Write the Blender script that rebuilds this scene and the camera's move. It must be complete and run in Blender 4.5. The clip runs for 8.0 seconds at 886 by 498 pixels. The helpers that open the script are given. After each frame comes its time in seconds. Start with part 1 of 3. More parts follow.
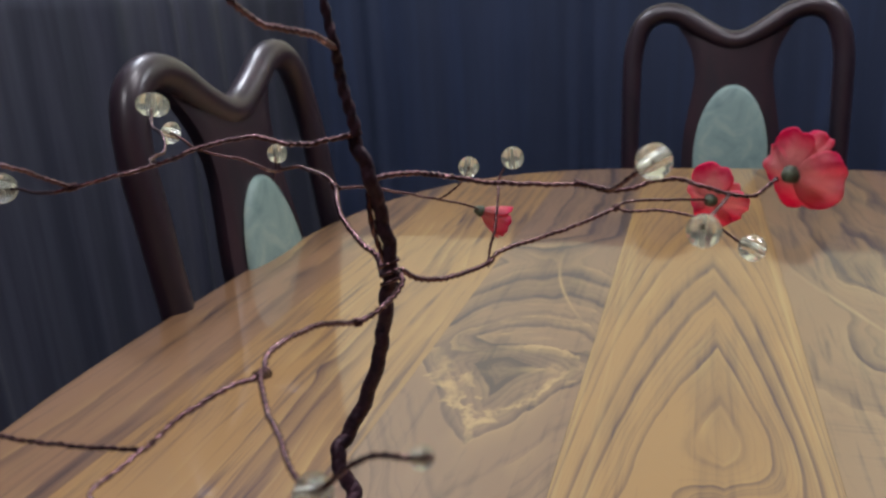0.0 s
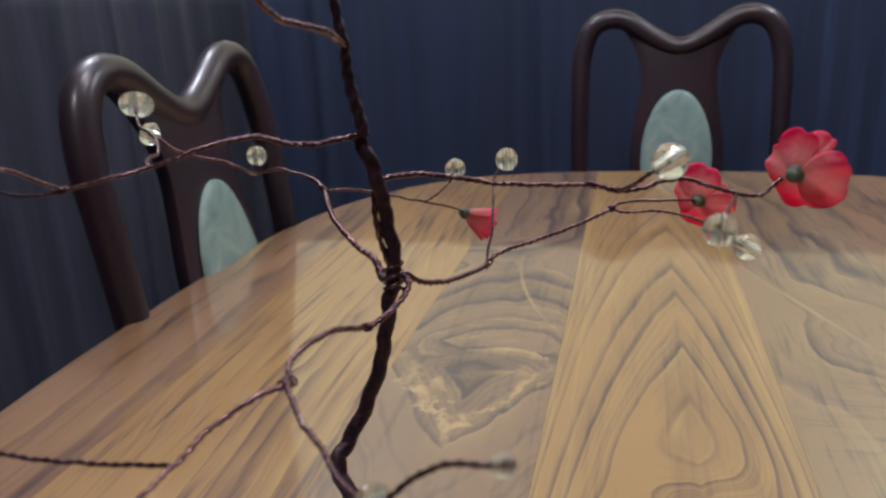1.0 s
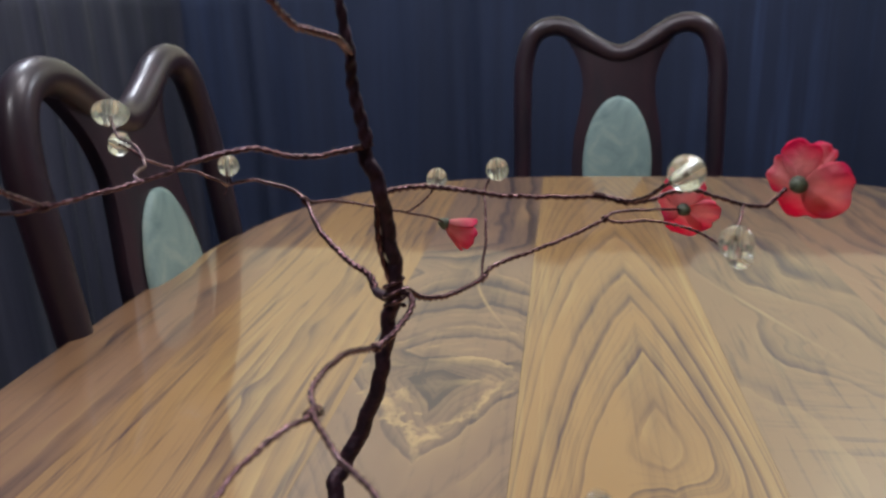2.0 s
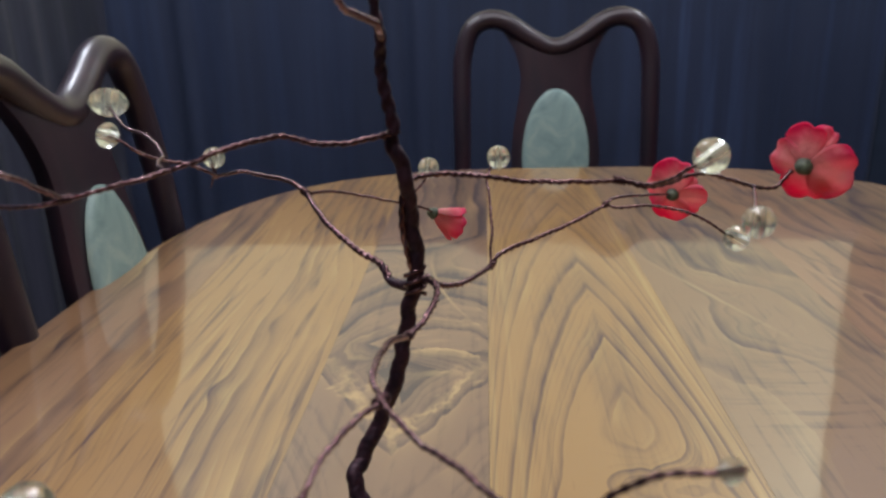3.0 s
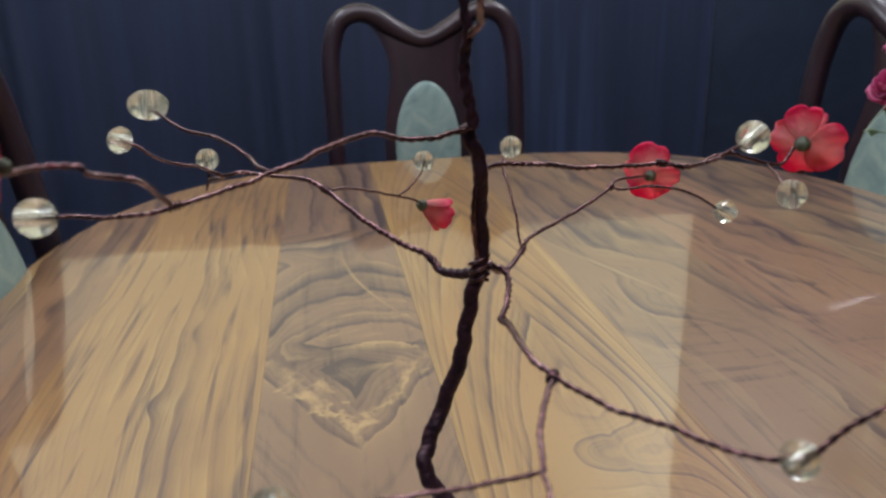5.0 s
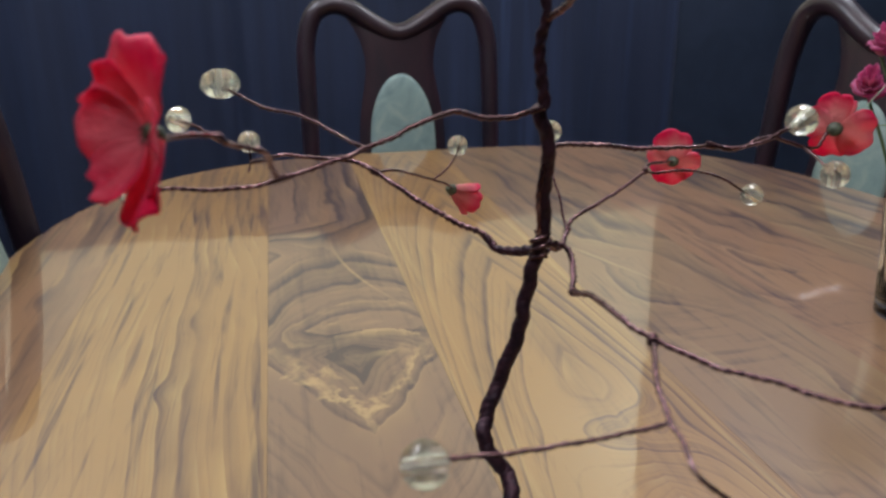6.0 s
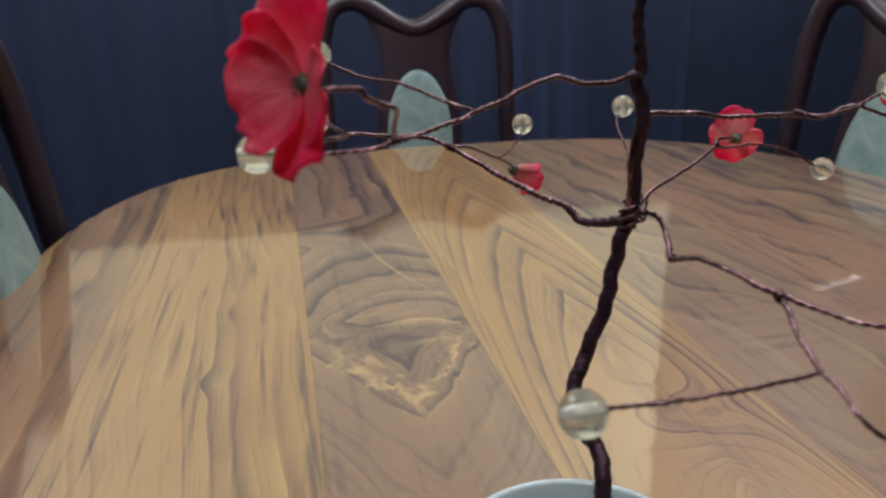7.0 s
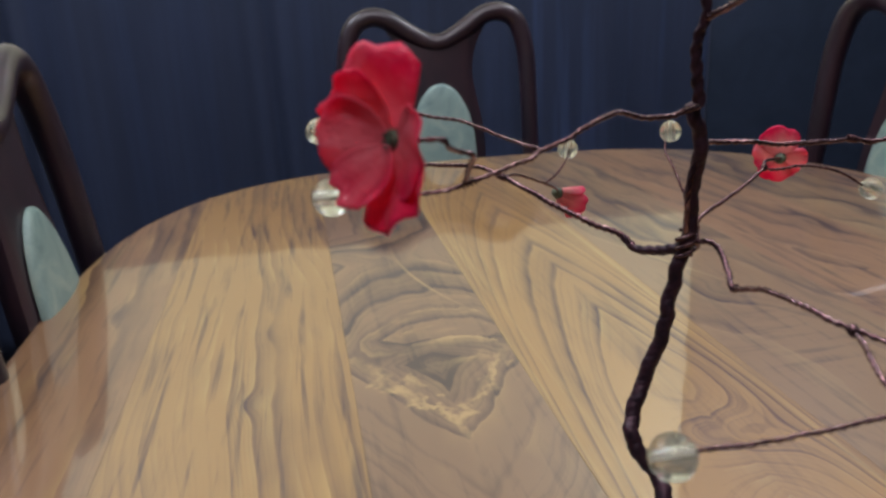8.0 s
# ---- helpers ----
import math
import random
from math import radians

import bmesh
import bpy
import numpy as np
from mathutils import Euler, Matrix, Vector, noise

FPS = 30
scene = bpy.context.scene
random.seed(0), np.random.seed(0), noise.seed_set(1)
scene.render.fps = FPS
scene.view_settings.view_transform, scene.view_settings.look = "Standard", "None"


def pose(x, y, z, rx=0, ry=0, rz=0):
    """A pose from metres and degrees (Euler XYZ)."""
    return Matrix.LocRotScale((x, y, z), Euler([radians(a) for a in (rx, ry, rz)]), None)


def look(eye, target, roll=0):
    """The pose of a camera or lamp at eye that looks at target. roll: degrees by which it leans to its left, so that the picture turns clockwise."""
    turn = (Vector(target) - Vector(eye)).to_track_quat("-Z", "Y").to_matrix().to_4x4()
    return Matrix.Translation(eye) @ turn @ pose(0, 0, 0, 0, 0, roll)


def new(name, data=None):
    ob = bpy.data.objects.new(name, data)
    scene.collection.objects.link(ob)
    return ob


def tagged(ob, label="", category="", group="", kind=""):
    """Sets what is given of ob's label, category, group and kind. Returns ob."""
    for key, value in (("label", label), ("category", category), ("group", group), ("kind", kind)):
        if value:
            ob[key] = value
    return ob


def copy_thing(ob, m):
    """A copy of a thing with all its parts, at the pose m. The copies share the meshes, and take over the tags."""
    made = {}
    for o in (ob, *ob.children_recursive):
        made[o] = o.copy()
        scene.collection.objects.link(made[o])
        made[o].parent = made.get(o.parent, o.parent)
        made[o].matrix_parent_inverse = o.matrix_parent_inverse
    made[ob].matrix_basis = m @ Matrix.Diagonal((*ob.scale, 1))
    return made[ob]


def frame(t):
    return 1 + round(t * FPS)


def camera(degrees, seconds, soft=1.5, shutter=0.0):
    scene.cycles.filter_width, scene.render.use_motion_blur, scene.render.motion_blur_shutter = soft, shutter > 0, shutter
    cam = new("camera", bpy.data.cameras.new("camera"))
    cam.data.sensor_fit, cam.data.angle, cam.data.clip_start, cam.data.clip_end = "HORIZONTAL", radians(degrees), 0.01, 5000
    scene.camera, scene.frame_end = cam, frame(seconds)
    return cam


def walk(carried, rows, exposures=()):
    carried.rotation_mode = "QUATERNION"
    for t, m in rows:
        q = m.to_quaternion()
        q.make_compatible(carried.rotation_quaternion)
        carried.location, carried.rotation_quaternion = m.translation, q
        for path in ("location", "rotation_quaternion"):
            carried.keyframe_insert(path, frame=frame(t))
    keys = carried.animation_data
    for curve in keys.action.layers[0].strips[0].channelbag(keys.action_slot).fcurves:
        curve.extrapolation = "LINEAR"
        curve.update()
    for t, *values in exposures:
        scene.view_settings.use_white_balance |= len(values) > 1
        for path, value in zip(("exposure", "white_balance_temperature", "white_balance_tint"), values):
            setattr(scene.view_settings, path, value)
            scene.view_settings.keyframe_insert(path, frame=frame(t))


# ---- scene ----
cam = camera(59.4, 8.0, soft=2.4, shutter=0.5)
PATH = [
    (0, (0.055, 0.029, 1.077), (-0.017, 1.938, 0.485), -3.4),
    (0.5, (0.042, 0.032, 1.078), (0.045, 1.945, 0.495), -2.3),
    (1, (0.03, 0.034, 1.076), (0.107, 1.944, 0.487), -2.7),
    (1.5, (0.018, 0.041, 1.077), (0.184, 1.948, 0.495), -2.6),
    (1.7, (0.013, 0.044, 1.078), (0.211, 1.947, 0.496), -2.3),
    (3, (-0.03, 0.053, 1.076), (0.396, 1.912, 0.473), -1.6),
    (3.5, (-0.051, 0.058, 1.076), (0.483, 1.885, 0.46), -1.4),
    (4, (-0.071, 0.062, 1.081), (0.567, 1.853, 0.458), -0.8),
    (4.5, (-0.093, 0.066, 1.082), (0.642, 1.817, 0.453), -0.9),
    (5.8, (-0.146, 0.077, 1.076), (0.728, 1.76, 0.443), -1.2),
    (6, (-0.156, 0.079, 1.077), (0.736, 1.75, 0.434), -0.6),
    (6.5, (-0.176, 0.086, 1.069), (0.708, 1.76, 0.423), -0.9),
    (7, (-0.188, 0.093, 1.066), (0.694, 1.769, 0.425), -1.4),
    (7.5, (-0.197, 0.098, 1.069), (0.68, 1.781, 0.44), -1.5),
    (8, (-0.203, 0.099, 1.077), (0.64, 1.804, 0.459), -2.8),
]
walk(cam, [(t, look(eye, target, roll)) for t, eye, target, roll in PATH], [(0.0, 0.0, 6050.0, 11.0), (8.0, 0.0, 6050.0, 11.0)])
cam.data.dof.use_dof, cam.data.dof.focus_distance, cam.data.dof.aperture_fstop = True, 0.42, 17.0


# ---- light ----
TH = -0.285                                   # turn of table and room
CX, CY = 0.344, 0.76                          # middle of the tabletop
ROOM = pose(CX, CY, 0, 0, 0, math.degrees(TH))


def P(u, v, z):
    """A place from room coordinates."""
    return ROOM @ Vector((u, v, z))


world = bpy.data.worlds.new("world")
scene.world = world
world.use_nodes = True
world.node_tree.nodes["Background"].inputs[0].default_value = (0.55, 0.62, 0.8, 1)
world.node_tree.nodes["Background"].inputs[1].default_value = 0.15


def overhead_lamp(u, v, size, power, colour):
    data = bpy.data.lights.new("overhead_light", "AREA")
    data.shape, data.size, data.energy, data.color = "DISK", size, power, colour
    ob = new("overhead_light", data)
    ob.matrix_world = Matrix.Translation(P(u, v, 2.56))
    return ob


WARM, COOL = (1.0, 0.94, 0.93), (0.94, 0.95, 1.0)
overhead_lamp(-0.25, 0.0, 0.34, 7.9, WARM)
overhead_lamp(0.35, 0.0, 0.34, 7.9, WARM)
# front-left fill, added to brighten the red flower; not a lamp of the room
overhead_lamp(-0.6, -1.4, 0.30, 12.0, WARM)


# unseen point lights, added to brighten the walls, curtains and chair rails
def fill_lamp(u, v, power, colour):
    data = bpy.data.lights.new("fill_light", "POINT")
    data.shadow_soft_size, data.energy, data.color = 0.10, power, colour
    new("fill_light", data).matrix_world = Matrix.Translation(P(u, v, 2.36))


fill_lamp(-1.1, 0.7, 34, COOL)
fill_lamp(1.2, 1.1, 33, COOL)


# ---- materials ----
def material(name):
    m = bpy.data.materials.new(name)
    m.use_nodes = True
    return m, m.node_tree.nodes, m.node_tree.links, m.node_tree.nodes["Principled BSDF"]


def node(nodes, kind, **values):
    n = nodes.new(kind)
    for key, value in values.items():
        n.inputs[key].default_value = value
    return n


def ramp(nodes, stops, mode="LINEAR"):
    n = nodes.new("ShaderNodeValToRGB")
    n.color_ramp.interpolation = mode
    el = n.color_ramp.elements
    while len(el) < len(stops):
        el.new(0.5)
    for e, (at, col) in zip(el, stops):
        e.position, e.color = at, (*col, 1)
    return n


def math_node(nodes, links, op, a, b=None, c=None):
    n = nodes.new("ShaderNodeMath")
    n.operation = op
    for i, v in enumerate((a, b, c)):
        if v is None:
            continue
        if isinstance(v, (int, float)):
            n.inputs[i].default_value = v
        else:
            links.new(v, n.inputs[i])
    return n.outputs[0]


def mix_colour(nodes, links, fac, a, b, blend="MIX"):
    n = nodes.new("ShaderNodeMix")
    n.data_type, n.blend_type = "RGBA", blend
    for sock, v in ((n.inputs[0], fac), (n.inputs[6], a), (n.inputs[7], b)):
        if isinstance(v, (int, float)):
            sock.default_value = v
        elif isinstance(v, tuple):
            sock.default_value = (*v, 1)
        else:
            links.new(v, sock)
    return n.outputs[2]


def bump(nodes, links, bsdf, height, strength, distance):
    n = node(nodes, "ShaderNodeBump", Strength=strength, Distance=distance)
    links.new(height, n.inputs["Height"])
    links.new(n.outputs[0], bsdf.inputs["Normal"])


def wood(name, light, dark, pale, figure, count=20.0, warp=0.02, line_depth=0.8, streak=0.3, cloud=1.1, sharp=4.0, even=0.0):
    """Varnished board, its grain along its own y. figure(tools, x, y) gives the growth field, and how much pale and dark figure lies on it."""
    m, ns, ls, b = material(name)
    co = ns.new("ShaderNodeTexCoord")
    info = ns.new("ShaderNodeObjectInfo")
    shift = ns.new("ShaderNodeCombineXYZ")
    ls.new(math_node(ns, ls, "MULTIPLY", info.outputs["Random"], 9.0), shift.inputs[2])
    base = ns.new("ShaderNodeVectorMath")
    base.operation = "ADD"
    ls.new(co.outputs["Object"], base.inputs[0])
    ls.new(shift.outputs[0], base.inputs[1])
    sep = ns.new("ShaderNodeSeparateXYZ")
    ls.new(co.outputs["Object"], sep.inputs[0])
    x, y = sep.outputs[0], sep.outputs[1]

    class tools:
        @staticmethod
        def texture(scale, detail=3.0, rough=0.55, distort=0.0):
            mp = node(ns, "ShaderNodeMapping", Scale=scale)
            n = node(ns, "ShaderNodeTexNoise", Scale=1.0, Detail=detail, Roughness=rough, Distortion=distort)
            ls.new(base.outputs[0], mp.inputs[0])
            ls.new(mp.outputs[0], n.inputs["Vector"])
            return n.outputs[0]

        @staticmethod
        def op(kind, p, q=None, r=None):
            return math_node(ns, ls, kind, p, q, r)

        @staticmethod
        def clamp01(v):
            return math_node(ns, ls, "MINIMUM", math_node(ns, ls, "MAXIMUM", v, 0.0), 1.0)

        @staticmethod
        def near(px, py, rx, ry):
            """1 at a place of the board, falling to 0 around it."""
            dx = op("POWER", op("ABSOLUTE", op("MULTIPLY", op("SUBTRACT", x, px), 1 / rx)), 2.0)
            dy = op("POWER", op("ABSOLUTE", op("MULTIPLY", op("SUBTRACT", y, py), 1 / ry)), 2.0)
            return op("EXPONENT", op("MULTIPLY", op("ADD", dx, dy), -1.0))

    op, clamp01, texture = tools.op, tools.clamp01, tools.texture
    field, bright, shade = figure(tools, x, y)
    field = op("MULTIPLY_ADD", op("SUBTRACT", texture((9.0, 4.0, 1.0), 2.0), 0.5), warp, field)
    field = op("MULTIPLY_ADD", op("SUBTRACT", texture((46.0, 16.0, 1.0), 2.0), 0.5), warp * 0.28, field)
    uneven = node(ns, "ShaderNodeTexNoise", Scale=1.0, Detail=1.0)
    uneven.noise_dimensions = "1D"
    ls.new(op("MULTIPLY", field, count * 0.45), uneven.inputs["W"])
    field = op("MULTIPLY_ADD", uneven.outputs[0], 1.8 / count, field)

    def rings(number):
        turn = op("FRACT", op("MULTIPLY", field, number))
        tone = ns.new("ShaderNodeTexWhiteNoise")
        tone.noise_dimensions = "1D"
        ls.new(op("FLOOR", op("MULTIPLY", field, number)), tone.inputs["W"])
        line = op("MULTIPLY", op("MINIMUM", op("MULTIPLY", turn, 8.0), 1.0), op("POWER", op("SUBTRACT", 1.0, turn), sharp))
        return op("MULTIPLY", line, op("MULTIPLY_ADD", tone.outputs["Value"], 0.9, 0.35)), tone.outputs["Value"], turn

    bold, tone, turn = rings(count)
    thin, tone_b, turn_b = rings(count * 3.3)
    patchy = clamp01(op("MULTIPLY_ADD", texture((10.0, 2.2, 1.0), 2.0), 2.6, even - 0.65))
    fibre = texture((300.0, 9.0, 1.0), 3.0, 0.7)
    mottle = texture((24.0, 7.0, 1.0), 3.0, 0.6, 0.4)
    amount = op("MULTIPLY", op("MULTIPLY_ADD", thin, 0.42, bold), op("MULTIPLY", patchy, line_depth))
    amount = op("ADD", amount, op("MULTIPLY_ADD", tone, 0.30, -0.15))
    amount = op("ADD", amount, op("MULTIPLY_ADD", tone_b, 0.16, -0.08))
    streaks = clamp01(op("MULTIPLY_ADD", texture((95.0, 4.2, 1.0), 3.0, 0.65, 0.3), 4.5, -2.35))
    amount = op("MULTIPLY_ADD", streaks, streak, amount)
    amount = op("ADD", amount, op("MULTIPLY_ADD", fibre, 0.30, -0.15))
    amount = op("ADD", amount, op("MULTIPLY_ADD", mottle, 0.75, -0.36))
    amount = op("ADD", amount, op("MULTIPLY_ADD", texture((5.0, 2.6, 1.0), 3.0), cloud, -0.48 * cloud))
    if shade is not None:
        amount = op("ADD", amount, shade)
    col = mix_colour(ns, ls, clamp01(amount), light, dark)
    glint = op("MULTIPLY", op("POWER", turn, 3.0), clamp01(op("MULTIPLY_ADD", texture((16.0, 5.0, 1.0), 2.0), 4.0, -1.9)))
    glint = op("MULTIPLY", glint, 0.55)
    if bright is not None:
        glint = op("MAXIMUM", glint, bright)
    col = mix_colour(ns, ls, clamp01(glint), col, pale)
    ls.new(col, b.inputs["Base Color"])
    b.inputs["Roughness"].default_value = 0.42
    b.inputs["Coat Weight"].default_value = 1.0
    b.inputs["Coat Roughness"].default_value = 0.045
    b.inputs["Coat IOR"].default_value = 1.66
    b.inputs["Specular IOR Level"].default_value = 0.3
    bump(ns, ls, b, fibre, 0.05, 0.001)
    wavy = node(ns, "ShaderNodeBump", Strength=0.6, Distance=0.0006)
    ls.new(texture((22.0, 12.0, 1.0), 2.0), wavy.inputs["Height"])
    ls.new(wavy.outputs[0], b.inputs["Coat Normal"])
    return m


def arched(k, x, y):
    """Nested cathedral arches that run out into straight lines along both edges, round a closed eye."""
    dx = k.op("SUBTRACT", x, 0.020)
    side = k.op("GREATER_THAN", dx, 0.0)
    reach = k.op("MULTIPLY", k.op("ABSOLUTE", dx), k.op("MULTIPLY_ADD", side, 1 / 0.084 - 1 / 0.130, 1 / 0.130))
    rest = k.op("MAXIMUM", k.op("SUBTRACT", 1.0, reach), 0.03)
    field = k.op("MULTIPLY_ADD", k.op("LOGARITHM", rest, math.e), -0.33, y)
    rough = k.op("MULTIPLY", k.op("SUBTRACT", k.texture((34.0, 22.0, 1.0), 2.0), 0.5), k.op("MULTIPLY", k.near(0.022, -0.27, 0.06, 0.10), 0.035))
    field = k.op("ADD", field, rough)
    field = k.op("MULTIPLY_ADD", k.near(0.022, -0.318, 0.044, 0.050), 0.34, field)
    edge = k.op("MULTIPLY", k.clamp01(k.op("MULTIPLY_ADD", reach, 4.0, -2.4)), k.clamp01(k.op("MULTIPLY_ADD", k.texture((95.0, 1.6, 1.0), 2.0), 4.0, -1.9)))
    heart = k.op("MULTIPLY", k.near(0.020, -0.16, 0.035, 0.26), 0.22)
    return field, k.op("MULTIPLY", edge, 0.7), heart


def forked(k, x, y):
    """Crotch wood: lines that fork in a V below, arches over it, a dark band and pale flames between."""
    ax = k.op("ABSOLUTE", k.op("SUBTRACT", x, 0.003))
    vee = k.op("MULTIPLY_ADD", ax, -1.75, k.op("ADD", y, 0.245))
    dome = k.op("MULTIPLY_ADD", k.op("POWER", k.op("ABSOLUTE", k.op("SUBTRACT", x, 0.022)), 2.0), 9.0, y)
    above = k.clamp01(k.op("MULTIPLY_ADD", y, 16.0, 2.1))
    straight = k.op("MULTIPLY_ADD", y, 0.06, k.op("MULTIPLY", x, 1.6))
    far = k.clamp01(k.op("MULTIPLY_ADD", y, 7.0, -1.2))
    field = k.op("ADD", k.op("MULTIPLY", vee, k.op("SUBTRACT", 1.0, above)), k.op("MULTIPLY", dome, above))
    field = k.op("ADD", k.op("MULTIPLY", field, k.op("SUBTRACT", 1.0, far)), k.op("MULTIPLY", straight, far))
    stir = k.op("SUBTRACT", k.texture((26.0, 20.0, 1.0), 3.0, 0.6, 1.0), 0.5)
    ribbon = k.op("MULTIPLY_ADD", stir, 0.17, k.op("SUBTRACT", vee, 0.006))
    ribbon = k.clamp01(k.op("MULTIPLY_ADD", k.op("ABSOLUTE", ribbon), -48.0, 1.2))
    ribbon = k.op("MULTIPLY", ribbon, k.clamp01(k.op("MULTIPLY", k.near(0.003, -0.188, 0.075, 0.062), 2.2)))
    ribbon = k.op("MULTIPLY", ribbon, k.clamp01(k.op("MULTIPLY_ADD", k.texture((60.0, 40.0, 1.0), 2.0), 3.0, -0.8)))
    wave = k.op("FRACT", k.op("MULTIPLY", k.op("MULTIPLY_ADD", stir, 0.05, dome), 24.0))
    flames = k.op("MULTIPLY", k.near(0.028, -0.055, 0.055, 0.085), k.op("POWER", wave, 3.0))
    flames = k.op("MULTIPLY", flames, k.clamp01(k.op("MULTIPLY_ADD", k.texture((14.0, 36.0, 1.0), 2.0), 5.0, -2.2)))
    curve = k.op("MULTIPLY_ADD", k.op("POWER", k.op("SUBTRACT", 0.22, y), 2.0), -1.05, k.op("SUBTRACT", x, 0.004))
    curve = k.op("MULTIPLY", k.clamp01(k.op("MULTIPLY_ADD", k.op("ABSOLUTE", curve), -420.0, 1.3)), k.near(0.028, 0.09, 0.06, 0.10))
    pale = k.op("MAXIMUM", k.op("MAXIMUM", k.op("MULTIPLY", ribbon, 0.85), k.op("MULTIPLY", flames, 1.3)), k.op("MULTIPLY", curve, 0.55))
    band = k.op("MULTIPLY", k.near(0.0, -0.112, 0.075, 0.038), 0.42)
    inside = k.op("MULTIPLY", k.op("MULTIPLY", k.near(0.003, -0.19, 0.05, 0.06), k.texture((30.0, 30.0, 1.0), 3.0, 0.6, 1.2)), 0.55)
    return field, pale, k.op("ADD", band, inside)


def knotted(places):
    """Straight wavy grain that swells round small knots."""
    def figure(k, x, y):
        field = k.op("MULTIPLY_ADD", y, 0.05, x)
        field = k.op("MULTIPLY_ADD", k.op("SUBTRACT", k.texture((5.0, 3.0, 1.0), 1.0), 0.5), 0.05, field)
        shade = None
        for px, py, rx, ry in places:
            spot = k.near(px, py, rx, ry)
            field = k.op("MULTIPLY_ADD", spot, rx * 0.7, field)
            core = k.op("MULTIPLY", k.near(px, py, rx * 0.6, ry * 0.7), 0.32)
            shade = core if shade is None else k.op("ADD", shade, core)
        return field, None, shade
    return figure


def flecked(k, x, y):
    """Wide wandering grain with short rays across it."""
    field = k.op("MULTIPLY_ADD", k.op("SUBTRACT", k.texture((7.0, 3.5, 1.0), 2.0), 0.5), 0.16, k.op("MULTIPLY_ADD", y, 0.22, x))
    rays = k.clamp01(k.op("MULTIPLY_ADD", k.texture((9.0, 95.0, 1.0), 3.0, 0.6, 0.3), 5.0, -2.4))
    rays = k.op("MULTIPLY", rays, k.near(-0.015, -0.19, 0.07, 0.085))
    pale = k.op("MULTIPLY_ADD", k.op("SUBTRACT", x, -0.03), 2.6, k.op("SUBTRACT", y, 0.06))
    pale = k.op("MULTIPLY", k.clamp01(k.op("MULTIPLY_ADD", k.op("ABSOLUTE", pale), -90.0, 1.2)), k.near(-0.03, 0.06, 0.05, 0.14))
    return field, k.op("MULTIPLY", pale, 0.5), k.op("MULTIPLY", rays, 0.6)


GOLD, UMBER, PALE = (0.360, 0.203, 0.072), (0.082, 0.039, 0.038), (0.55, 0.38, 0.14)
BROWN, DEEP = (0.236, 0.138, 0.082), (0.062, 0.037, 0.037)
M_GOLD = wood("golden_walnut", GOLD, UMBER, PALE, knotted(((0.010, -0.168, 0.014, 0.020), (-0.044, -0.079, 0.012, 0.045), (0.024, -0.018, 0.010, 0.030))), 64.0, 0.014, 0.55, 0.9, 1.0)
M_ARCH = wood("golden_walnut_arched", GOLD, UMBER, PALE, arched, 11.0, 0.055, 1.1, 0.3, 0.8, 6.0, 0.4)
M_CROTCH = wood("brown_walnut_figured", BROWN, DEEP, (0.52, 0.34, 0.15), forked, 17.0, 0.10, 1.15, 0.5, 1.2, 4.0, 0.35)
M_GREY = wood("brown_walnut", (0.276, 0.168, 0.086), (0.072, 0.043, 0.040), (0.47, 0.34, 0.16), flecked, 20.0, 0.07, 1.0, 0.8, 1.3)
M_PLUM = wood("plum_brown_walnut", (0.300, 0.166, 0.085), (0.070, 0.037, 0.036), (0.44, 0.29, 0.15), flecked, 24.0, 0.09, 1.1, 0.9, 1.3)
M_BROWN = wood("red_brown_walnut", (0.270, 0.148, 0.074), (0.060, 0.032, 0.029), PALE, knotted(((0.02, 0.08, 0.02, 0.05), (-0.03, -0.2, 0.015, 0.03))), 26.0, 0.035, 0.9, 0.7, 1.2)


def dark_wood():
    m, ns, ls, b = material("dark_red_wood")
    co = ns.new("ShaderNodeTexCoord")
    mp = node(ns, "ShaderNodeMapping", Scale=(18.0, 18.0, 3.0))
    n = node(ns, "ShaderNodeTexNoise", Scale=2.0, Detail=5.0, Roughness=0.6)
    ls.new(co.outputs["Object"], mp.inputs[0])
    ls.new(mp.outputs[0], n.inputs["Vector"])
    r = ramp(ns, ((0.3, (0.013, 0.008, 0.015)), (0.7, (0.036, 0.012, 0.019))))
    ls.new(n.outputs[0], r.inputs[0])
    ls.new(r.outputs[0], b.inputs["Base Color"])
    b.inputs["Roughness"].default_value = 0.5
    b.inputs["Coat Weight"].default_value = 0.65
    b.inputs["Coat Roughness"].default_value = 0.29
    b.inputs["Coat IOR"].default_value = 1.6
    b.inputs["Specular IOR Level"].default_value = 0.3
    bump(ns, ls, b, n.outputs[0], 0.08, 0.002)
    return m


def marbled(name, stops, scale, rough, bump_amount=0.0, coat=0.0):
    m, ns, ls, b = material(name)
    co = ns.new("ShaderNodeTexCoord")
    n = node(ns, "ShaderNodeTexNoise", Scale=scale, Detail=6.0, Roughness=0.62, Distortion=0.8)
    ls.new(co.outputs["Object"], n.inputs["Vector"])
    r = ramp(ns, stops)
    ls.new(n.outputs[0], r.inputs[0])
    ls.new(r.outputs[0], b.inputs["Base Color"])
    b.inputs["Roughness"].default_value = rough
    b.inputs["Coat Weight"].default_value = coat
    if bump_amount:
        bump(ns, ls, b, n.outputs[0], bump_amount, 0.002)
    return m


M_CHAIR = dark_wood()
M_OVAL = marbled("pale_green_stone", ((0.25, (0.15, 0.235, 0.22)), (0.5, (0.27, 0.37, 0.335)), (0.75, (0.46, 0.53, 0.42))), 14.0, 0.45, 0.05)
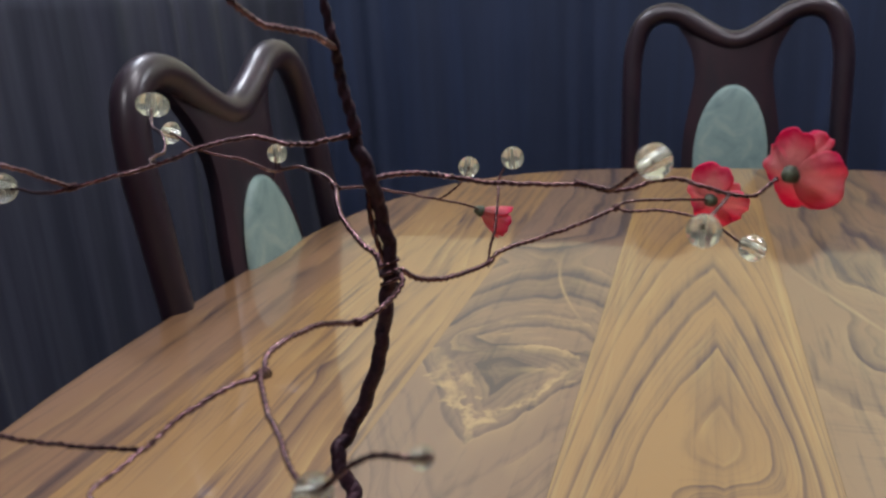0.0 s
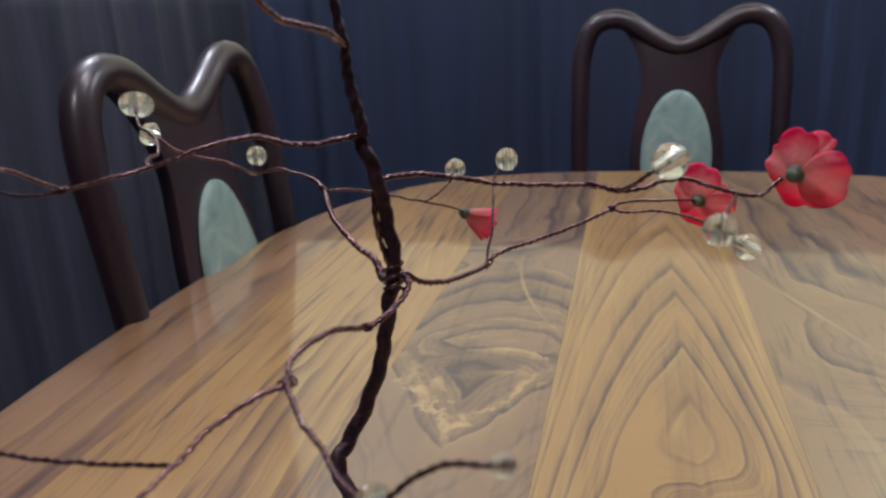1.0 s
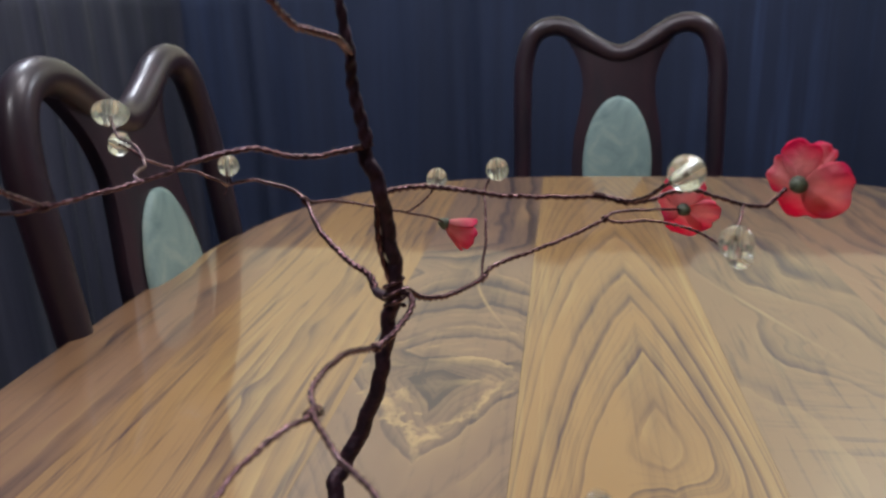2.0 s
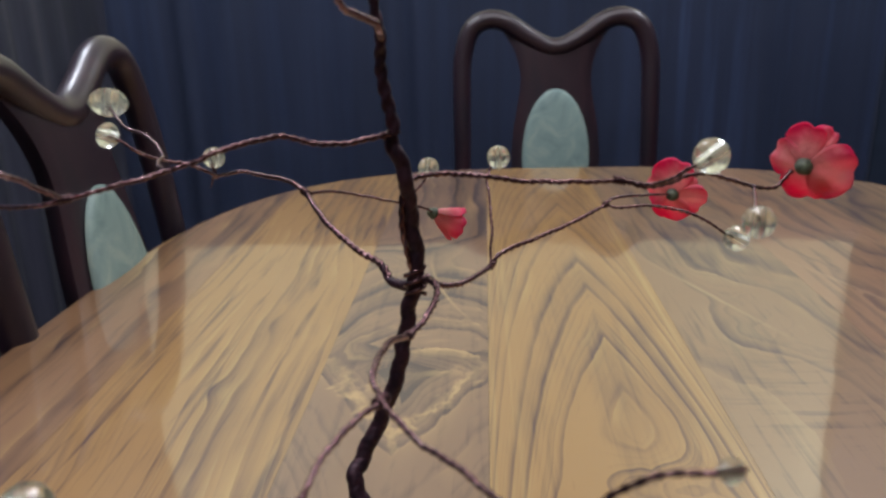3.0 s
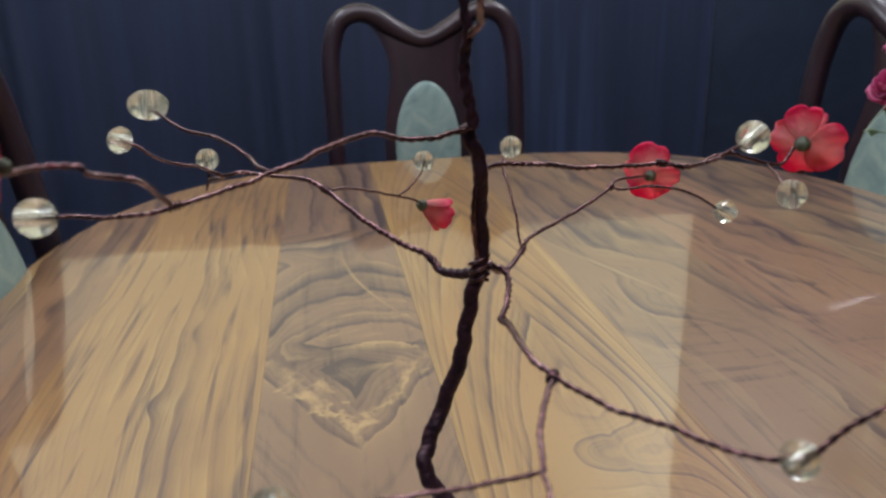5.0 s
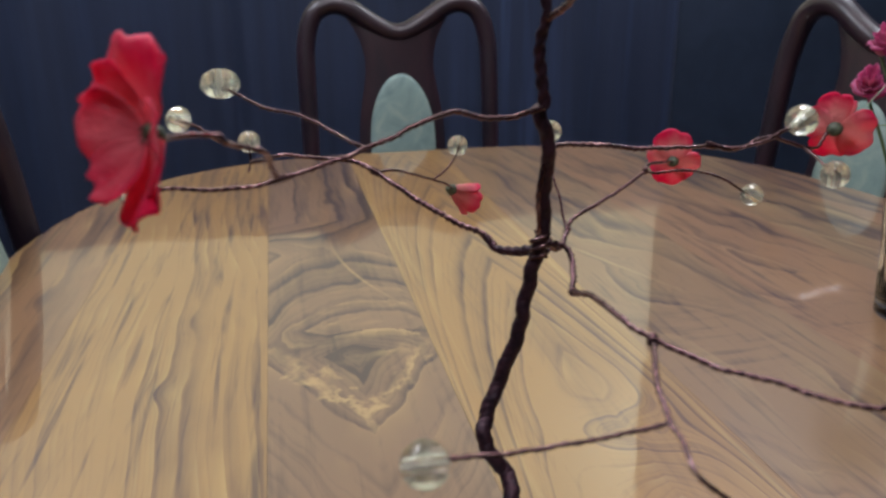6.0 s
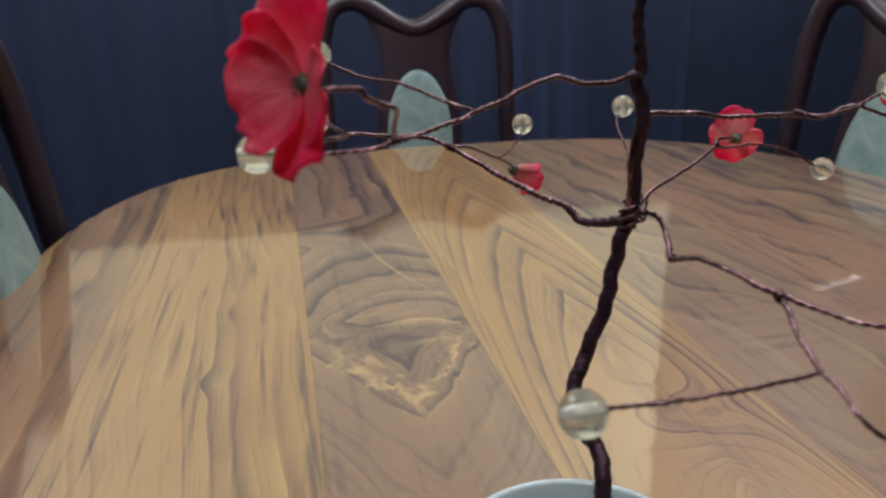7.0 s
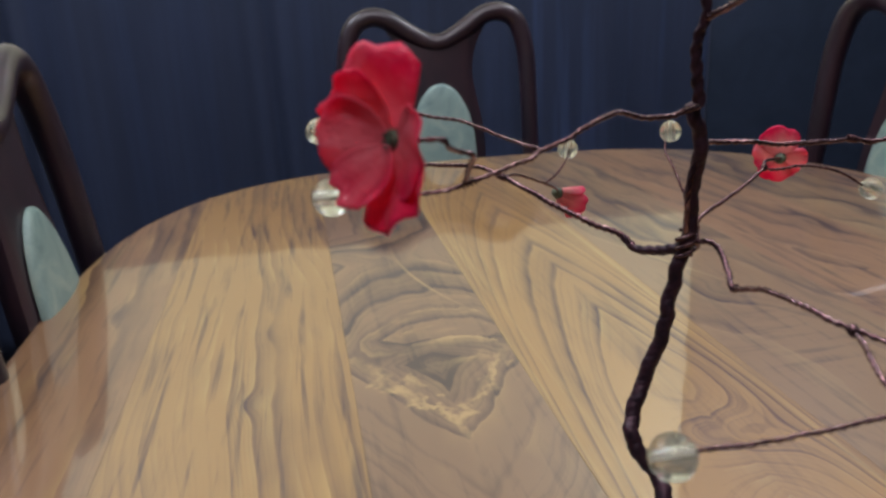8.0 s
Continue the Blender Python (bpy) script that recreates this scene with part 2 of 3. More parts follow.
M_SEAT = marbled("seat_fabric", ((0.3, (0.03, 0.03, 0.04)), (0.7, (0.06, 0.05, 0.05))), 120.0, 0.85, 0.3)
M_WALL = marbled("pale_wall_paint", ((0.3, (0.79, 0.775, 0.51)), (0.7, (0.84, 0.825, 0.56))), 3.0, 0.7, 0.03)
M_TAUPE = marbled("taupe_wall_paint", ((0.3, (0.10, 0.09, 0.085)), (0.7, (0.13, 0.115, 0.105))), 3.0, 0.7, 0.03)
M_CEIL = marbled("ceiling_paint", ((0.3, (0.74, 0.74, 0.72)), (0.7, (0.80, 0.80, 0.78))), 2.0, 0.8)
M_FLOOR = marbled("dark_floor", ((0.3, (0.012, 0.017, 0.036)), (0.7, (0.022, 0.029, 0.056))), 4.0, 0.6, 0.05)
M_POT = marbled("celadon_glaze", ((0.3, (0.50, 0.62, 0.60)), (0.7, (0.62, 0.72, 0.70))), 30.0, 0.18, 0.0, 0.6)
M_SOIL = marbled("pot_filling", ((0.3, (0.05, 0.045, 0.04)), (0.7, (0.16, 0.14, 0.11))), 220.0, 0.8, 0.6)
M_CALYX = marbled("calyx_green", ((0.3, (0.02, 0.025, 0.02)), (0.7, (0.17, 0.20, 0.12))), 170.0, 0.6, 0.2)
M_LEAF = marbled("pale_leaf_green", ((0.3, (0.26, 0.34, 0.24)), (0.7, (0.40, 0.48, 0.36))), 90.0, 0.5)
M_STEM = marbled("stem_green", ((0.3, (0.08, 0.14, 0.06)), (0.7, (0.16, 0.24, 0.11))), 90.0, 0.55)


def cloth(name, dark, light, panels):
    """Curtain cloth in hanging stripes; panels: how far it takes the paler colour along its width, (0..1 of 6 m round
    the middle, amount).
    """
    m, ns, ls, b = material(name)
    co = ns.new("ShaderNodeTexCoord")
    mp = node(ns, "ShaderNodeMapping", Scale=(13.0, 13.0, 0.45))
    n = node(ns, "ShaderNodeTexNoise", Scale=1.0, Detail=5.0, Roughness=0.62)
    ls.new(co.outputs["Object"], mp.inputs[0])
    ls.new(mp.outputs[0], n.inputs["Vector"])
    sep = ns.new("ShaderNodeSeparateXYZ")
    ls.new(co.outputs["Object"], sep.inputs[0])
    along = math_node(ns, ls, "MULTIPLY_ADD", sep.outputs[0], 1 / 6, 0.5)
    width_tone = ramp(ns, [(0.5 + u / 6, (f, f, f)) for u, f in panels])
    ls.new(along, width_tone.inputs[0])
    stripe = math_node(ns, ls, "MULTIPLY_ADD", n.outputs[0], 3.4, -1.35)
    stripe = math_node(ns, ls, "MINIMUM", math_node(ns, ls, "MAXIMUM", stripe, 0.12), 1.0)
    ls.new(mix_colour(ns, ls, math_node(ns, ls, "MULTIPLY", stripe, width_tone.outputs[0]), dark, light), b.inputs["Base Color"])
    b.inputs["Roughness"].default_value = 0.75
    b.inputs["Sheen Weight"].default_value = 0.06
    w = node(ns, "ShaderNodeTexNoise", Scale=600.0, Detail=2.0)
    ls.new(co.outputs["Object"], w.inputs["Vector"])
    bump(ns, ls, b, w.outputs[0], 0.15, 0.001)
    return m


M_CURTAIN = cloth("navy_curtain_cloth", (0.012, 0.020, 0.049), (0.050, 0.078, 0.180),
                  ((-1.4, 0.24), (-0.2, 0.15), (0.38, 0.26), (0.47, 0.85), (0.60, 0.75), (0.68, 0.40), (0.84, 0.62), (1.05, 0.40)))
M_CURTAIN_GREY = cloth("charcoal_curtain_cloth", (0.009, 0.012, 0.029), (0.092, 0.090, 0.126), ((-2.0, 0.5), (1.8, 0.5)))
M_PANEL = marbled("black_lacquer_panel", ((0.3, (0.016, 0.026, 0.049)), (0.7, (0.027, 0.039, 0.070))), 6.0, 0.6, 0.05)


def wire_metal():
    m, ns, ls, b = material("brown_copper_wire")
    co = ns.new("ShaderNodeTexCoord")
    n = node(ns, "ShaderNodeTexNoise", Scale=140.0, Detail=4.0, Roughness=0.6)
    ls.new(co.outputs["Object"], n.inputs["Vector"])
    r = ramp(ns, ((0.3, (0.060, 0.032, 0.038)), (0.55, (0.165, 0.082, 0.088)), (0.8, (0.50, 0.33, 0.34))))
    ls.new(n.outputs[0], r.inputs[0])
    ls.new(r.outputs[0], b.inputs["Base Color"])
    b.inputs["Metallic"].default_value = 0.85
    b.inputs["Roughness"].default_value = 0.24
    return m


def bark_wire():
    m, ns, ls, b = material("dark_wrapped_wire")
    co = ns.new("ShaderNodeTexCoord")
    n = node(ns, "ShaderNodeTexNoise", Scale=200.0, Detail=4.0, Roughness=0.7)
    ls.new(co.outputs["Object"], n.inputs["Vector"])
    r = ramp(ns, ((0.35, (0.022, 0.011, 0.020)), (0.75, (0.090, 0.034, 0.048))))
    ls.new(n.outputs[0], r.inputs[0])
    ls.new(r.outputs[0], b.inputs["Base Color"])
    b.inputs["Metallic"].default_value = 0.5
    b.inputs["Roughness"].default_value = 0.5
    bump(ns, ls, b, n.outputs[0], 0.5, 0.0008)
    return m


M_WIRE, M_BARK = wire_metal(), bark_wire()


def clear_glass(name, rough, colour, ior=1.5):
    m, ns, ls, b = material(name)
    b.inputs["Base Color"].default_value = (*colour, 1)
    b.inputs["Transmission Weight"].default_value = 1.0
    b.inputs["Roughness"].default_value = rough
    b.inputs["IOR"].default_value = ior
    return m


M_BEAD = clear_glass("crystal", 0.04, (0.98, 1.0, 0.97), 1.5)
lit = M_BEAD.node_tree.nodes.new("ShaderNodeBsdfTranslucent")
lit.inputs[0].default_value = (1.0, 1.0, 0.76, 1)
blend = M_BEAD.node_tree.nodes.new("ShaderNodeMixShader")
blend.inputs[0].default_value = 0.18
M_BEAD.node_tree.links.new(M_BEAD.node_tree.nodes["Principled BSDF"].outputs[0], blend.inputs[1])
M_BEAD.node_tree.links.new(lit.outputs[0], blend.inputs[2])
M_BEAD.node_tree.links.new(blend.outputs[0], M_BEAD.node_tree.nodes["Material Output"].inputs[0])
M_HOLE = clear_glass("bore_glass", 0.02, (1.0, 1.0, 1.0), 1.5)
M_PIN = marbled("pale_pin", ((0.3, (0.75, 0.74, 0.66)), (0.7, (0.88, 0.87, 0.80))), 300.0, 0.4)
M_VASE = clear_glass("vase_glass", 0.03, (0.93, 0.97, 0.96), 1.45)


def petal_material(name, deep, pale, fade=-1.95):
    m, ns, ls, b = material(name)
    co = ns.new("ShaderNodeTexCoord")
    n = node(ns, "ShaderNodeTexNoise", Scale=48.0, Detail=4.0, Roughness=0.5)
    ls.new(co.outputs["Object"], n.inputs["Vector"])
    uv = ns.new("ShaderNodeAttribute")
    uv.attribute_name = "reach"
    k = math_node(ns, ls, "ADD", math_node(ns, ls, "MULTIPLY_ADD", n.outputs[0], 3.0, fade), math_node(ns, ls, "MULTIPLY", uv.outputs["Fac"], 1.5))
    k = math_node(ns, ls, "MINIMUM", math_node(ns, ls, "MAXIMUM", k, 0.0), 1.0)
    col = mix_colour(ns, ls, k, pale, deep)
    ls.new(col, b.inputs["Base Color"])
    b.inputs["Roughness"].default_value = 0.5
    b.inputs["Sheen Weight"].default_value = 0.1
    vein = node(ns, "ShaderNodeTexNoise", Scale=260.0, Detail=3.0)
    ls.new(co.outputs["Object"], vein.inputs["Vector"])
    bump(ns, ls, b, vein.outputs[0], 0.7, 0.0018)
    trans = ns.new("ShaderNodeBsdfTranslucent")
    ls.new(col, trans.inputs[0])
    mixed = node(ns, "ShaderNodeMixShader", Fac=0.56)
    ls.new(b.outputs[0], mixed.inputs[1])
    ls.new(trans.outputs[0], mixed.inputs[2])
    ls.new(mixed.outputs[0], ns["Material Output"].inputs[0])
    return m


M_CORAL = petal_material("coral_red_petal", (0.88, 0.015, 0.165), (0.94, 0.42, 0.41), -1.98)
M_RED = petal_material("deep_red_petal", (0.93, 0.012, 0.125), (0.95, 0.25, 0.32))
M_PINK = petal_material("magenta_petal", (0.66, 0.08, 0.32), (0.82, 0.32, 0.52))


# ---- building helpers ----
def mesh_of(name, bm, mat, smooth=True):
    bmesh.ops.recalc_face_normals(bm, faces=bm.faces)
    me = bpy.data.meshes.new(name)
    bm.to_mesh(me)
    bm.free()
    me.materials.append(mat)
    if smooth:
        for p in me.polygons:
            p.use_smooth = True
    return me


def part(name, bm, mat, parent, label="", smooth=True):
    ob = new(name, mesh_of(name, bm, mat, smooth))
    ob.parent = parent
    if label:
        tagged(ob, label)
    return ob


def thing(name, m, label, category, group="", kind=""):
    ob = new(name)
    ob.empty_display_size = 0.05
    ob.matrix_world = m
    return tagged(ob, label, category, group, kind)


def box(bm, x0, x1, y0, y1, z0, z1, m=None):
    vs = [bm.verts.new((x, y, z)) for x in (x0, x1) for y in (y0, y1) for z in (z0, z1)]
    for f in ((0, 1, 3, 2), (4, 6, 7, 5), (0, 4, 5, 1), (2, 3, 7, 6), (0, 2, 6, 4), (1, 5, 7, 3)):
        bm.faces.new([vs[i] for i in f])
    if m is not None:
        for v in vs:
            v.co = m @ v.co
    return vs


def rounded_box(x0, x1, y0, y1, z0, z1, r):
    bm = bmesh.new()
    box(bm, x0, x1, y0, y1, z0, z1)
    bmesh.ops.bevel(bm, geom=bm.edges[:], offset=r, segments=3, affect="EDGES", profile=0.5)
    return bm


def glide(points, step):
    """A smooth line through the points, in even steps."""
    pts = [Vector(p) for p in points]
    ext = [2 * pts[0] - pts[1], *pts, 2 * pts[-1] - pts[-2]]
    out = []
    for a, b, c, d in zip(ext, ext[1:], ext[2:], ext[3:]):
        n = max(1, round((c - b).length / step))
        for i in range(n):
            t = i / n
            out.append(0.5 * (2 * b + (c - a) * t + (2 * a - 5 * b + 4 * c - d) * t * t + (3 * b - a - 3 * c + d) * t ** 3))
    return out + [pts[-1]]


def sweep(bm, line, radius, sides=8, ridges=0, depth=0.0, pitch=0.006, flat=1.0, caps=True):
    """A tube along a line. radius: a function of 0..1. ridges, depth, pitch: strands that wind round it."""
    n, rings, s = len(line), [], 0.0
    side = None
    for i, p in enumerate(line):
        ahead = (line[min(i + 1, n - 1)] - line[max(i - 1, 0)]).normalized()
        if side is None:
            side = ahead.orthogonal().normalized()
        side = (side - ahead * side.dot(ahead)).normalized()
        up = ahead.cross(side)
        if i:
            s += (p - line[i - 1]).length
        r = radius(i / max(1, n - 1))
        ring = []
        for k in range(sides):
            a = 2 * math.pi * k / sides
            q = r * (1 + depth * math.cos(ridges * a - 2 * math.pi * s / pitch)) if ridges else r
            ring.append(bm.verts.new(p + side * math.cos(a) * q * flat + up * math.sin(a) * q))
        rings.append(ring)
    for a, b in zip(rings, rings[1:]):
        for k in range(sides):
            bm.faces.new((a[k], a[(k + 1) % sides], b[(k + 1) % sides], b[k]))
    if caps:
        bm.faces.new(rings[0][::-1])
        bm.faces.new(rings[-1])


def lathe(bm, profile, sides=32):
    """A body turned round z from (radius, height) pairs."""
    rings = []
    for r, z in profile:
        if r < 1e-6:
            rings.append([bm.verts.new((0, 0, z))])
        else:
            rings.append([bm.verts.new((r * math.cos(2 * math.pi * k / sides), r * math.sin(2 * math.pi * k / sides), z)) for k in range(sides)])
    for a, b in zip(rings, rings[1:]):
        for k in range(sides):
            j = (k + 1) % sides
            face = [a[k], a[j], b[j], b[k]] if len(a) > 1 and len(b) > 1 else ([a[0], b[j], b[k]] if len(a) == 1 else [a[k], a[j], b[0]])
            bm.faces.new(face)


# ---- room ----
def slab(name, u0, u1, v0, v1, z0, z1, mat, label, category):
    bm = bmesh.new()
    box(bm, u0, u1, v0, v1, z0, z1)
    ob = new(name, mesh_of(name, bm, mat, False))
    ob.matrix_world = ROOM
    return tagged(ob, label, category, kind="structure")


WALL_V, SEAM_U, DADO = 1.72, 1.07, 1.20
WEST_U = -1.40
slab("floor", WEST_U, 2.6, -2.6, 2.2, -0.1, 0.0, M_FLOOR, "dark polished floor of the dining room", "floor")
slab("ceiling", WEST_U, 2.6, -2.6, 2.2, 2.6, 2.7, M_CEIL, "white painted ceiling", "ceiling")
slab("wall_north", WEST_U, SEAM_U, WALL_V + 0.06, WALL_V + 0.2, 0.0, 2.6, M_WALL, "pale painted wall above a dark curtain", "wall")
slab("wall_north_panel", SEAM_U, 2.6, WALL_V + 0.02, WALL_V + 0.2, 0.0, 2.6, M_PANEL, "near-black lacquered wall panel", "wall")
slab("wall_west", WEST_U - 0.1, WEST_U, -2.6, 2.2, 0.0, 2.6, M_PANEL, "dark navy painted wall behind the curtain", "wall")
slab("wall_east", 2.6, 2.7, -2.6, 2.2, 0.0, 2.6, M_PANEL, "near-black panelled wall", "wall")
# out of view; added dark so the chair fronts mirror less brightness
slab("wall_south", WEST_U, 2.6, -2.7, -2.6, 0.0, 2.6, M_TAUPE, "unseen taupe wall closing the room, added dark to limit reflections", "wall")


def curtain(u0, u1, v, z0, z1, turn, mat, label, seed):
    """Cloth in uneven folds on a rod, along a wall; turn: from the north wall, in degrees."""
    bm, rng = bmesh.new(), random.Random(seed)
    marks, u = [], u0
    while u < u1:
        w = rng.uniform(0.06, 0.24)
        marks.append((u, w, rng.uniform(0.006, 0.030)))
        u += w
    cols = []
    for u, w, d in marks:
        for k in range(8):
            t = k / 8
            cols.append((u + w * t, d * (0.5 - 0.5 * math.cos(2 * math.pi * t))))
    rows = 14
    grid = []
    for j in range(rows + 1):
        z = z0 + (z1 - z0) * j / rows
        sway = 0.012 * (1 - j / rows)
        grid.append([bm.verts.new((uu + sway * math.sin(uu * 9), v - dd * (1 - 0.35 * j / rows) - 0.004 * math.sin(uu * 5 + z * 3), z)) for uu, dd in cols])
    for a, b in zip(grid, grid[1:]):
        for k in range(len(cols) - 1):
            bm.faces.new((a[k], a[k + 1], b[k + 1], b[k]))
    ob = new("curtain", mesh_of("curtain", bm, mat))
    ob.matrix_world = ROOM @ pose(0, 0, 0, 0, 0, turn)
    s = ob.modifiers.new("thickness", "SOLIDIFY")
    s.thickness = 0.003
    tagged(ob, label, "curtain")
    rod = bmesh.new()
    sweep(rod, glide([(u0, v + 0.01, z1), ((u0 + u1) / 2, v + 0.01, z1), (u1, v + 0.01, z1)], 0.3), lambda t: 0.009, 12)
    part("curtain_rod", rod, M_CHAIR, ob, "dark slim curtain rod")
    return ob


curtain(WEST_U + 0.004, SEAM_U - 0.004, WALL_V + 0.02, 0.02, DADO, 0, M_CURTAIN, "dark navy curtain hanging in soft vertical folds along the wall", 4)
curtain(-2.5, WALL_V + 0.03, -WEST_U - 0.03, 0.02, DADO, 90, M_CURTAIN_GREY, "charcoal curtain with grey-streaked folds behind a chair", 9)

# ---- table ----
HALF_U, HALF_V, POWER = 0.656, 0.80, 3.0
TOP = 0.75


def edge_v(u):
    return HALF_V * max(0.0, 1 - abs(u / HALF_U) ** POWER) ** (1 / POWER)


def board(u0, u1, mat, parent):
    mid = (u0 + u1) / 2
    a, b = max(u0 + 0.00002, -HALF_U + 1e-4), min(u1 - 0.00002, HALF_U - 1e-4)
    n = 18
    us = [a + (b - a) * (0.5 - 0.5 * math.cos(math.pi * i / n)) for i in range(n + 1)]
    ring = [(u, edge_v(u)) for u in us] + [(u, -edge_v(u)) for u in us[::-1]]

    def level(z, inset, joint):
        vs = []
        for u, v in ring:
            k = 1 - inset / max(0.05, math.hypot(u, v))
            uu = min(max(u * k, a + joint), b - joint)
            if u < a + 1e-6 and a > -HALF_U + 0.01:
                uu = a + joint
            elif u > b - 1e-6 and b < HALF_U - 0.01:
                uu = b - joint
            vs.append(bm.verts.new((uu - mid, v * k, z)))
        return vs

    bm = bmesh.new()
    levels = [level(0, 0.012, 0.00012), level(-0.0012, 0.006, 0.0), level(-0.008, 0.001, 0.0), level(-0.016, 0.0, 0.0), level(-0.028, 0.004, 0.0), level(-0.034, 0.012, 0.0)]
    for p, q in zip(levels, levels[1:]):
        for i in range(len(p)):
            j = (i + 1) % len(p)
            bm.faces.new((p[i], p[j], q[j], q[i]))
    bm.faces.new(levels[0])
    bm.faces.new(levels[-1][::-1])
    ob = part("tabletop_board", bm, mat, parent, smooth=False)
    ob.location = (mid, 0, TOP)
    return ob


table = thing("dining_table", ROOM, "glossy varnished walnut dining table with rounded square top", "table")
JOINTS = (-0.66, -0.515, -0.316, -0.160, 0.034, 0.215, 0.39, 0.53, 0.66)
for u0, u1, mat in zip(JOINTS, JOINTS[1:], (M_BROWN, M_GOLD, M_CROTCH, M_ARCH, M_GREY, M_PLUM, M_GREY, M_PLUM)):
    board(u0, u1, mat, table)
for sx, sy, wx, wy in ((0, 0.55, 0.46, 0.012), (0, -0.55, 0.46, 0.012), (0.46, 0, 0.012, 0.55), (-0.46, 0, 0.012, 0.55)):
    part("apron", rounded_box(sx - wx, sx + wx, sy - wy, sy + wy, TOP - 0.115, TOP - 0.034, 0.003), M_CHAIR, table, "dark apron rail")
for sx in (-0.46, 0.46):
    for sy in (-0.55, 0.55):
        part("leg", rounded_box(sx - 0.032, sx + 0.032, sy - 0.032, sy + 0.032, 0.0, TOP - 0.034, 0.006), M_CHAIR, table, "dark square leg")


# ---- chairs ----
def chair(m):
    ch = thing("dining_chair", m, "dark red-brown wooden chair with pale green oval in its back", "chair", "chairs round the table")
    # local: x across, -y towards the table, z up
    w = 0.224
    half = [(w, -0.009, 0.47), (w, 0.012, 0.70), (w, 0.030, 0.86), (w - 0.003, 0.042, 0.942), (w - 0.022, 0.050, 1.006), (0.165, 0.052, 1.031), (0.120, 0.052, 1.026), (0.068, 0.050, 0.993), (0.026, 0.048, 0.970)]
    path = [(-x, y, z) for x, y, z in half] + [(0, 0.047, 0.965)] + half[::-1]
    bm = bmesh.new()
    line = glide(path, 0.012)
    sweep(bm, line, lambda t: 0.0225 - 0.005 * abs(2 * t - 1) ** 2, 16)
    part("top_rail", bm, M_CHAIR, ch)
    for sx in (-1, 1):
        bm = bmesh.new()
        sweep(bm, glide([(sx * w, -0.009, 0.475), (sx * (w - 0.006), 0.05, 0.2), (sx * (w - 0.01), 0.10, 0.0)], 0.03), lambda t: 0.0176, 12)
        part("back_leg", bm, M_CHAIR, ch)
        bm = bmesh.new()
        sweep(bm, glide([(sx * 0.20, -0.40, 0.45), (sx * 0.205, -0.405, 0.25), (sx * 0.20, -0.40, 0.0)], 0.03), lambda t: 0.022 - 0.006 * t, 12)
        part("front_leg", bm, M_CHAIR, ch)
        part("side_rail", rounded_box(sx * 0.205 - 0.011, sx * 0.205 + 0.011, -0.40, 0.0, 0.39, 0.45, 0.004), M_CHAIR, ch)
    part("front_rail", rounded_box(-0.20, 0.20, -0.412, -0.39, 0.39, 0.45, 0.004), M_CHAIR, ch)
    # splat: narrow waist under the dip, wide round the oval
    outline = [(0.150, 1.03), (0.122, 1.00), (0.098, 0.962), (0.085, 0.922), (0.082, 0.885), (0.088, 0.84), (0.100, 0.77), (0.104, 0.70), (0.098, 0.60), (0.080, 0.52), (0.07, 0.46)]
    rail_x, rail_z = (0, 0.026, 0.068, 0.120, 0.165), (0.960, 0.965, 0.988, 1.020, 1.026)
    curve = glide([(x, 0, z) for x, z in outline], 0.012)
    bm = bmesh.new()
    cols = []
    for p in curve:
        lean = 0.15 * (p.z - 0.70) + 0.004
        ring = []
        for k in range(9):
            x = p.x * (k / 4 - 1)
            z = min(p.z, float(np.interp(abs(x), rail_x, rail_z)) - 0.0003 * (1.03 - p.z))
            ring.append(bm.verts.new((x, lean + 0.15 * (z - p.z) + 0.008 * min(1.0, x / 0.1) ** 2, z)))
        cols.append(ring)
    for a, b in zip(cols, cols[1:]):
        for k in range(8):
            bm.faces.new((a[k], a[k + 1], b[k + 1], b[k]))
    splat = part("splat", bm, M_CHAIR, ch)
    s = splat.modifiers.new("thickness", "SOLIDIFY")
    s.thickness, s.offset = 0.020, 0.0
    bv = splat.modifiers.new("edge", "BEVEL")
    bv.width, bv.segments = 0.004, 2
    # the oval, slightly domed
    bm = bmesh.new()
    rings = []
    for rr, lift in ((1.0, 0.0), (1.0, 0.004), (0.95, 0.0075), (0.8, 0.0095), (0.5, 0.011), (0.2, 0.0115)):
        ring = []
        for k in range(40):
            a = 2 * math.pi * k / 40
            x, z = 0.080 * rr * math.cos(a), 0.710 + 0.162 * rr * math.sin(a)
            lean = 0.15 * (z - 0.70) + 0.004
            ring.append(bm.verts.new((x, lean + 0.006 * (x / 0.1) ** 2 - 0.011 - lift, z)))
        rings.append(ring)
    for a, b in zip(rings, rings[1:]):
        for k in range(40):
            bm.faces.new((a[k], a[(k + 1) % 40], b[(k + 1) % 40], b[k]))
    bm.faces.new(rings[-1])
    part("oval_inlay", bm, M_OVAL, ch, "pale grey-green mottled oval inlay")
    part("seat", rounded_box(-0.225, 0.225, -0.43, -0.012, 0.45, 0.50, 0.018), M_SEAT, ch, "dark padded seat")
    return ch


chair(pose(-0.226, 1.104, 0, 0, 0, math.degrees(1.31)) @ Matrix.Diagonal((1, 1, 0.992, 1)))
far_chair = chair(pose(0.655, 1.80, 0, 0, 0, math.degrees(-0.30)) @ Matrix.Diagonal((1, 1, 1.004, 1)))
copy_thing(far_chair, pose(1.150, 0.950, 0, 0, 0, math.degrees(-1.70)))

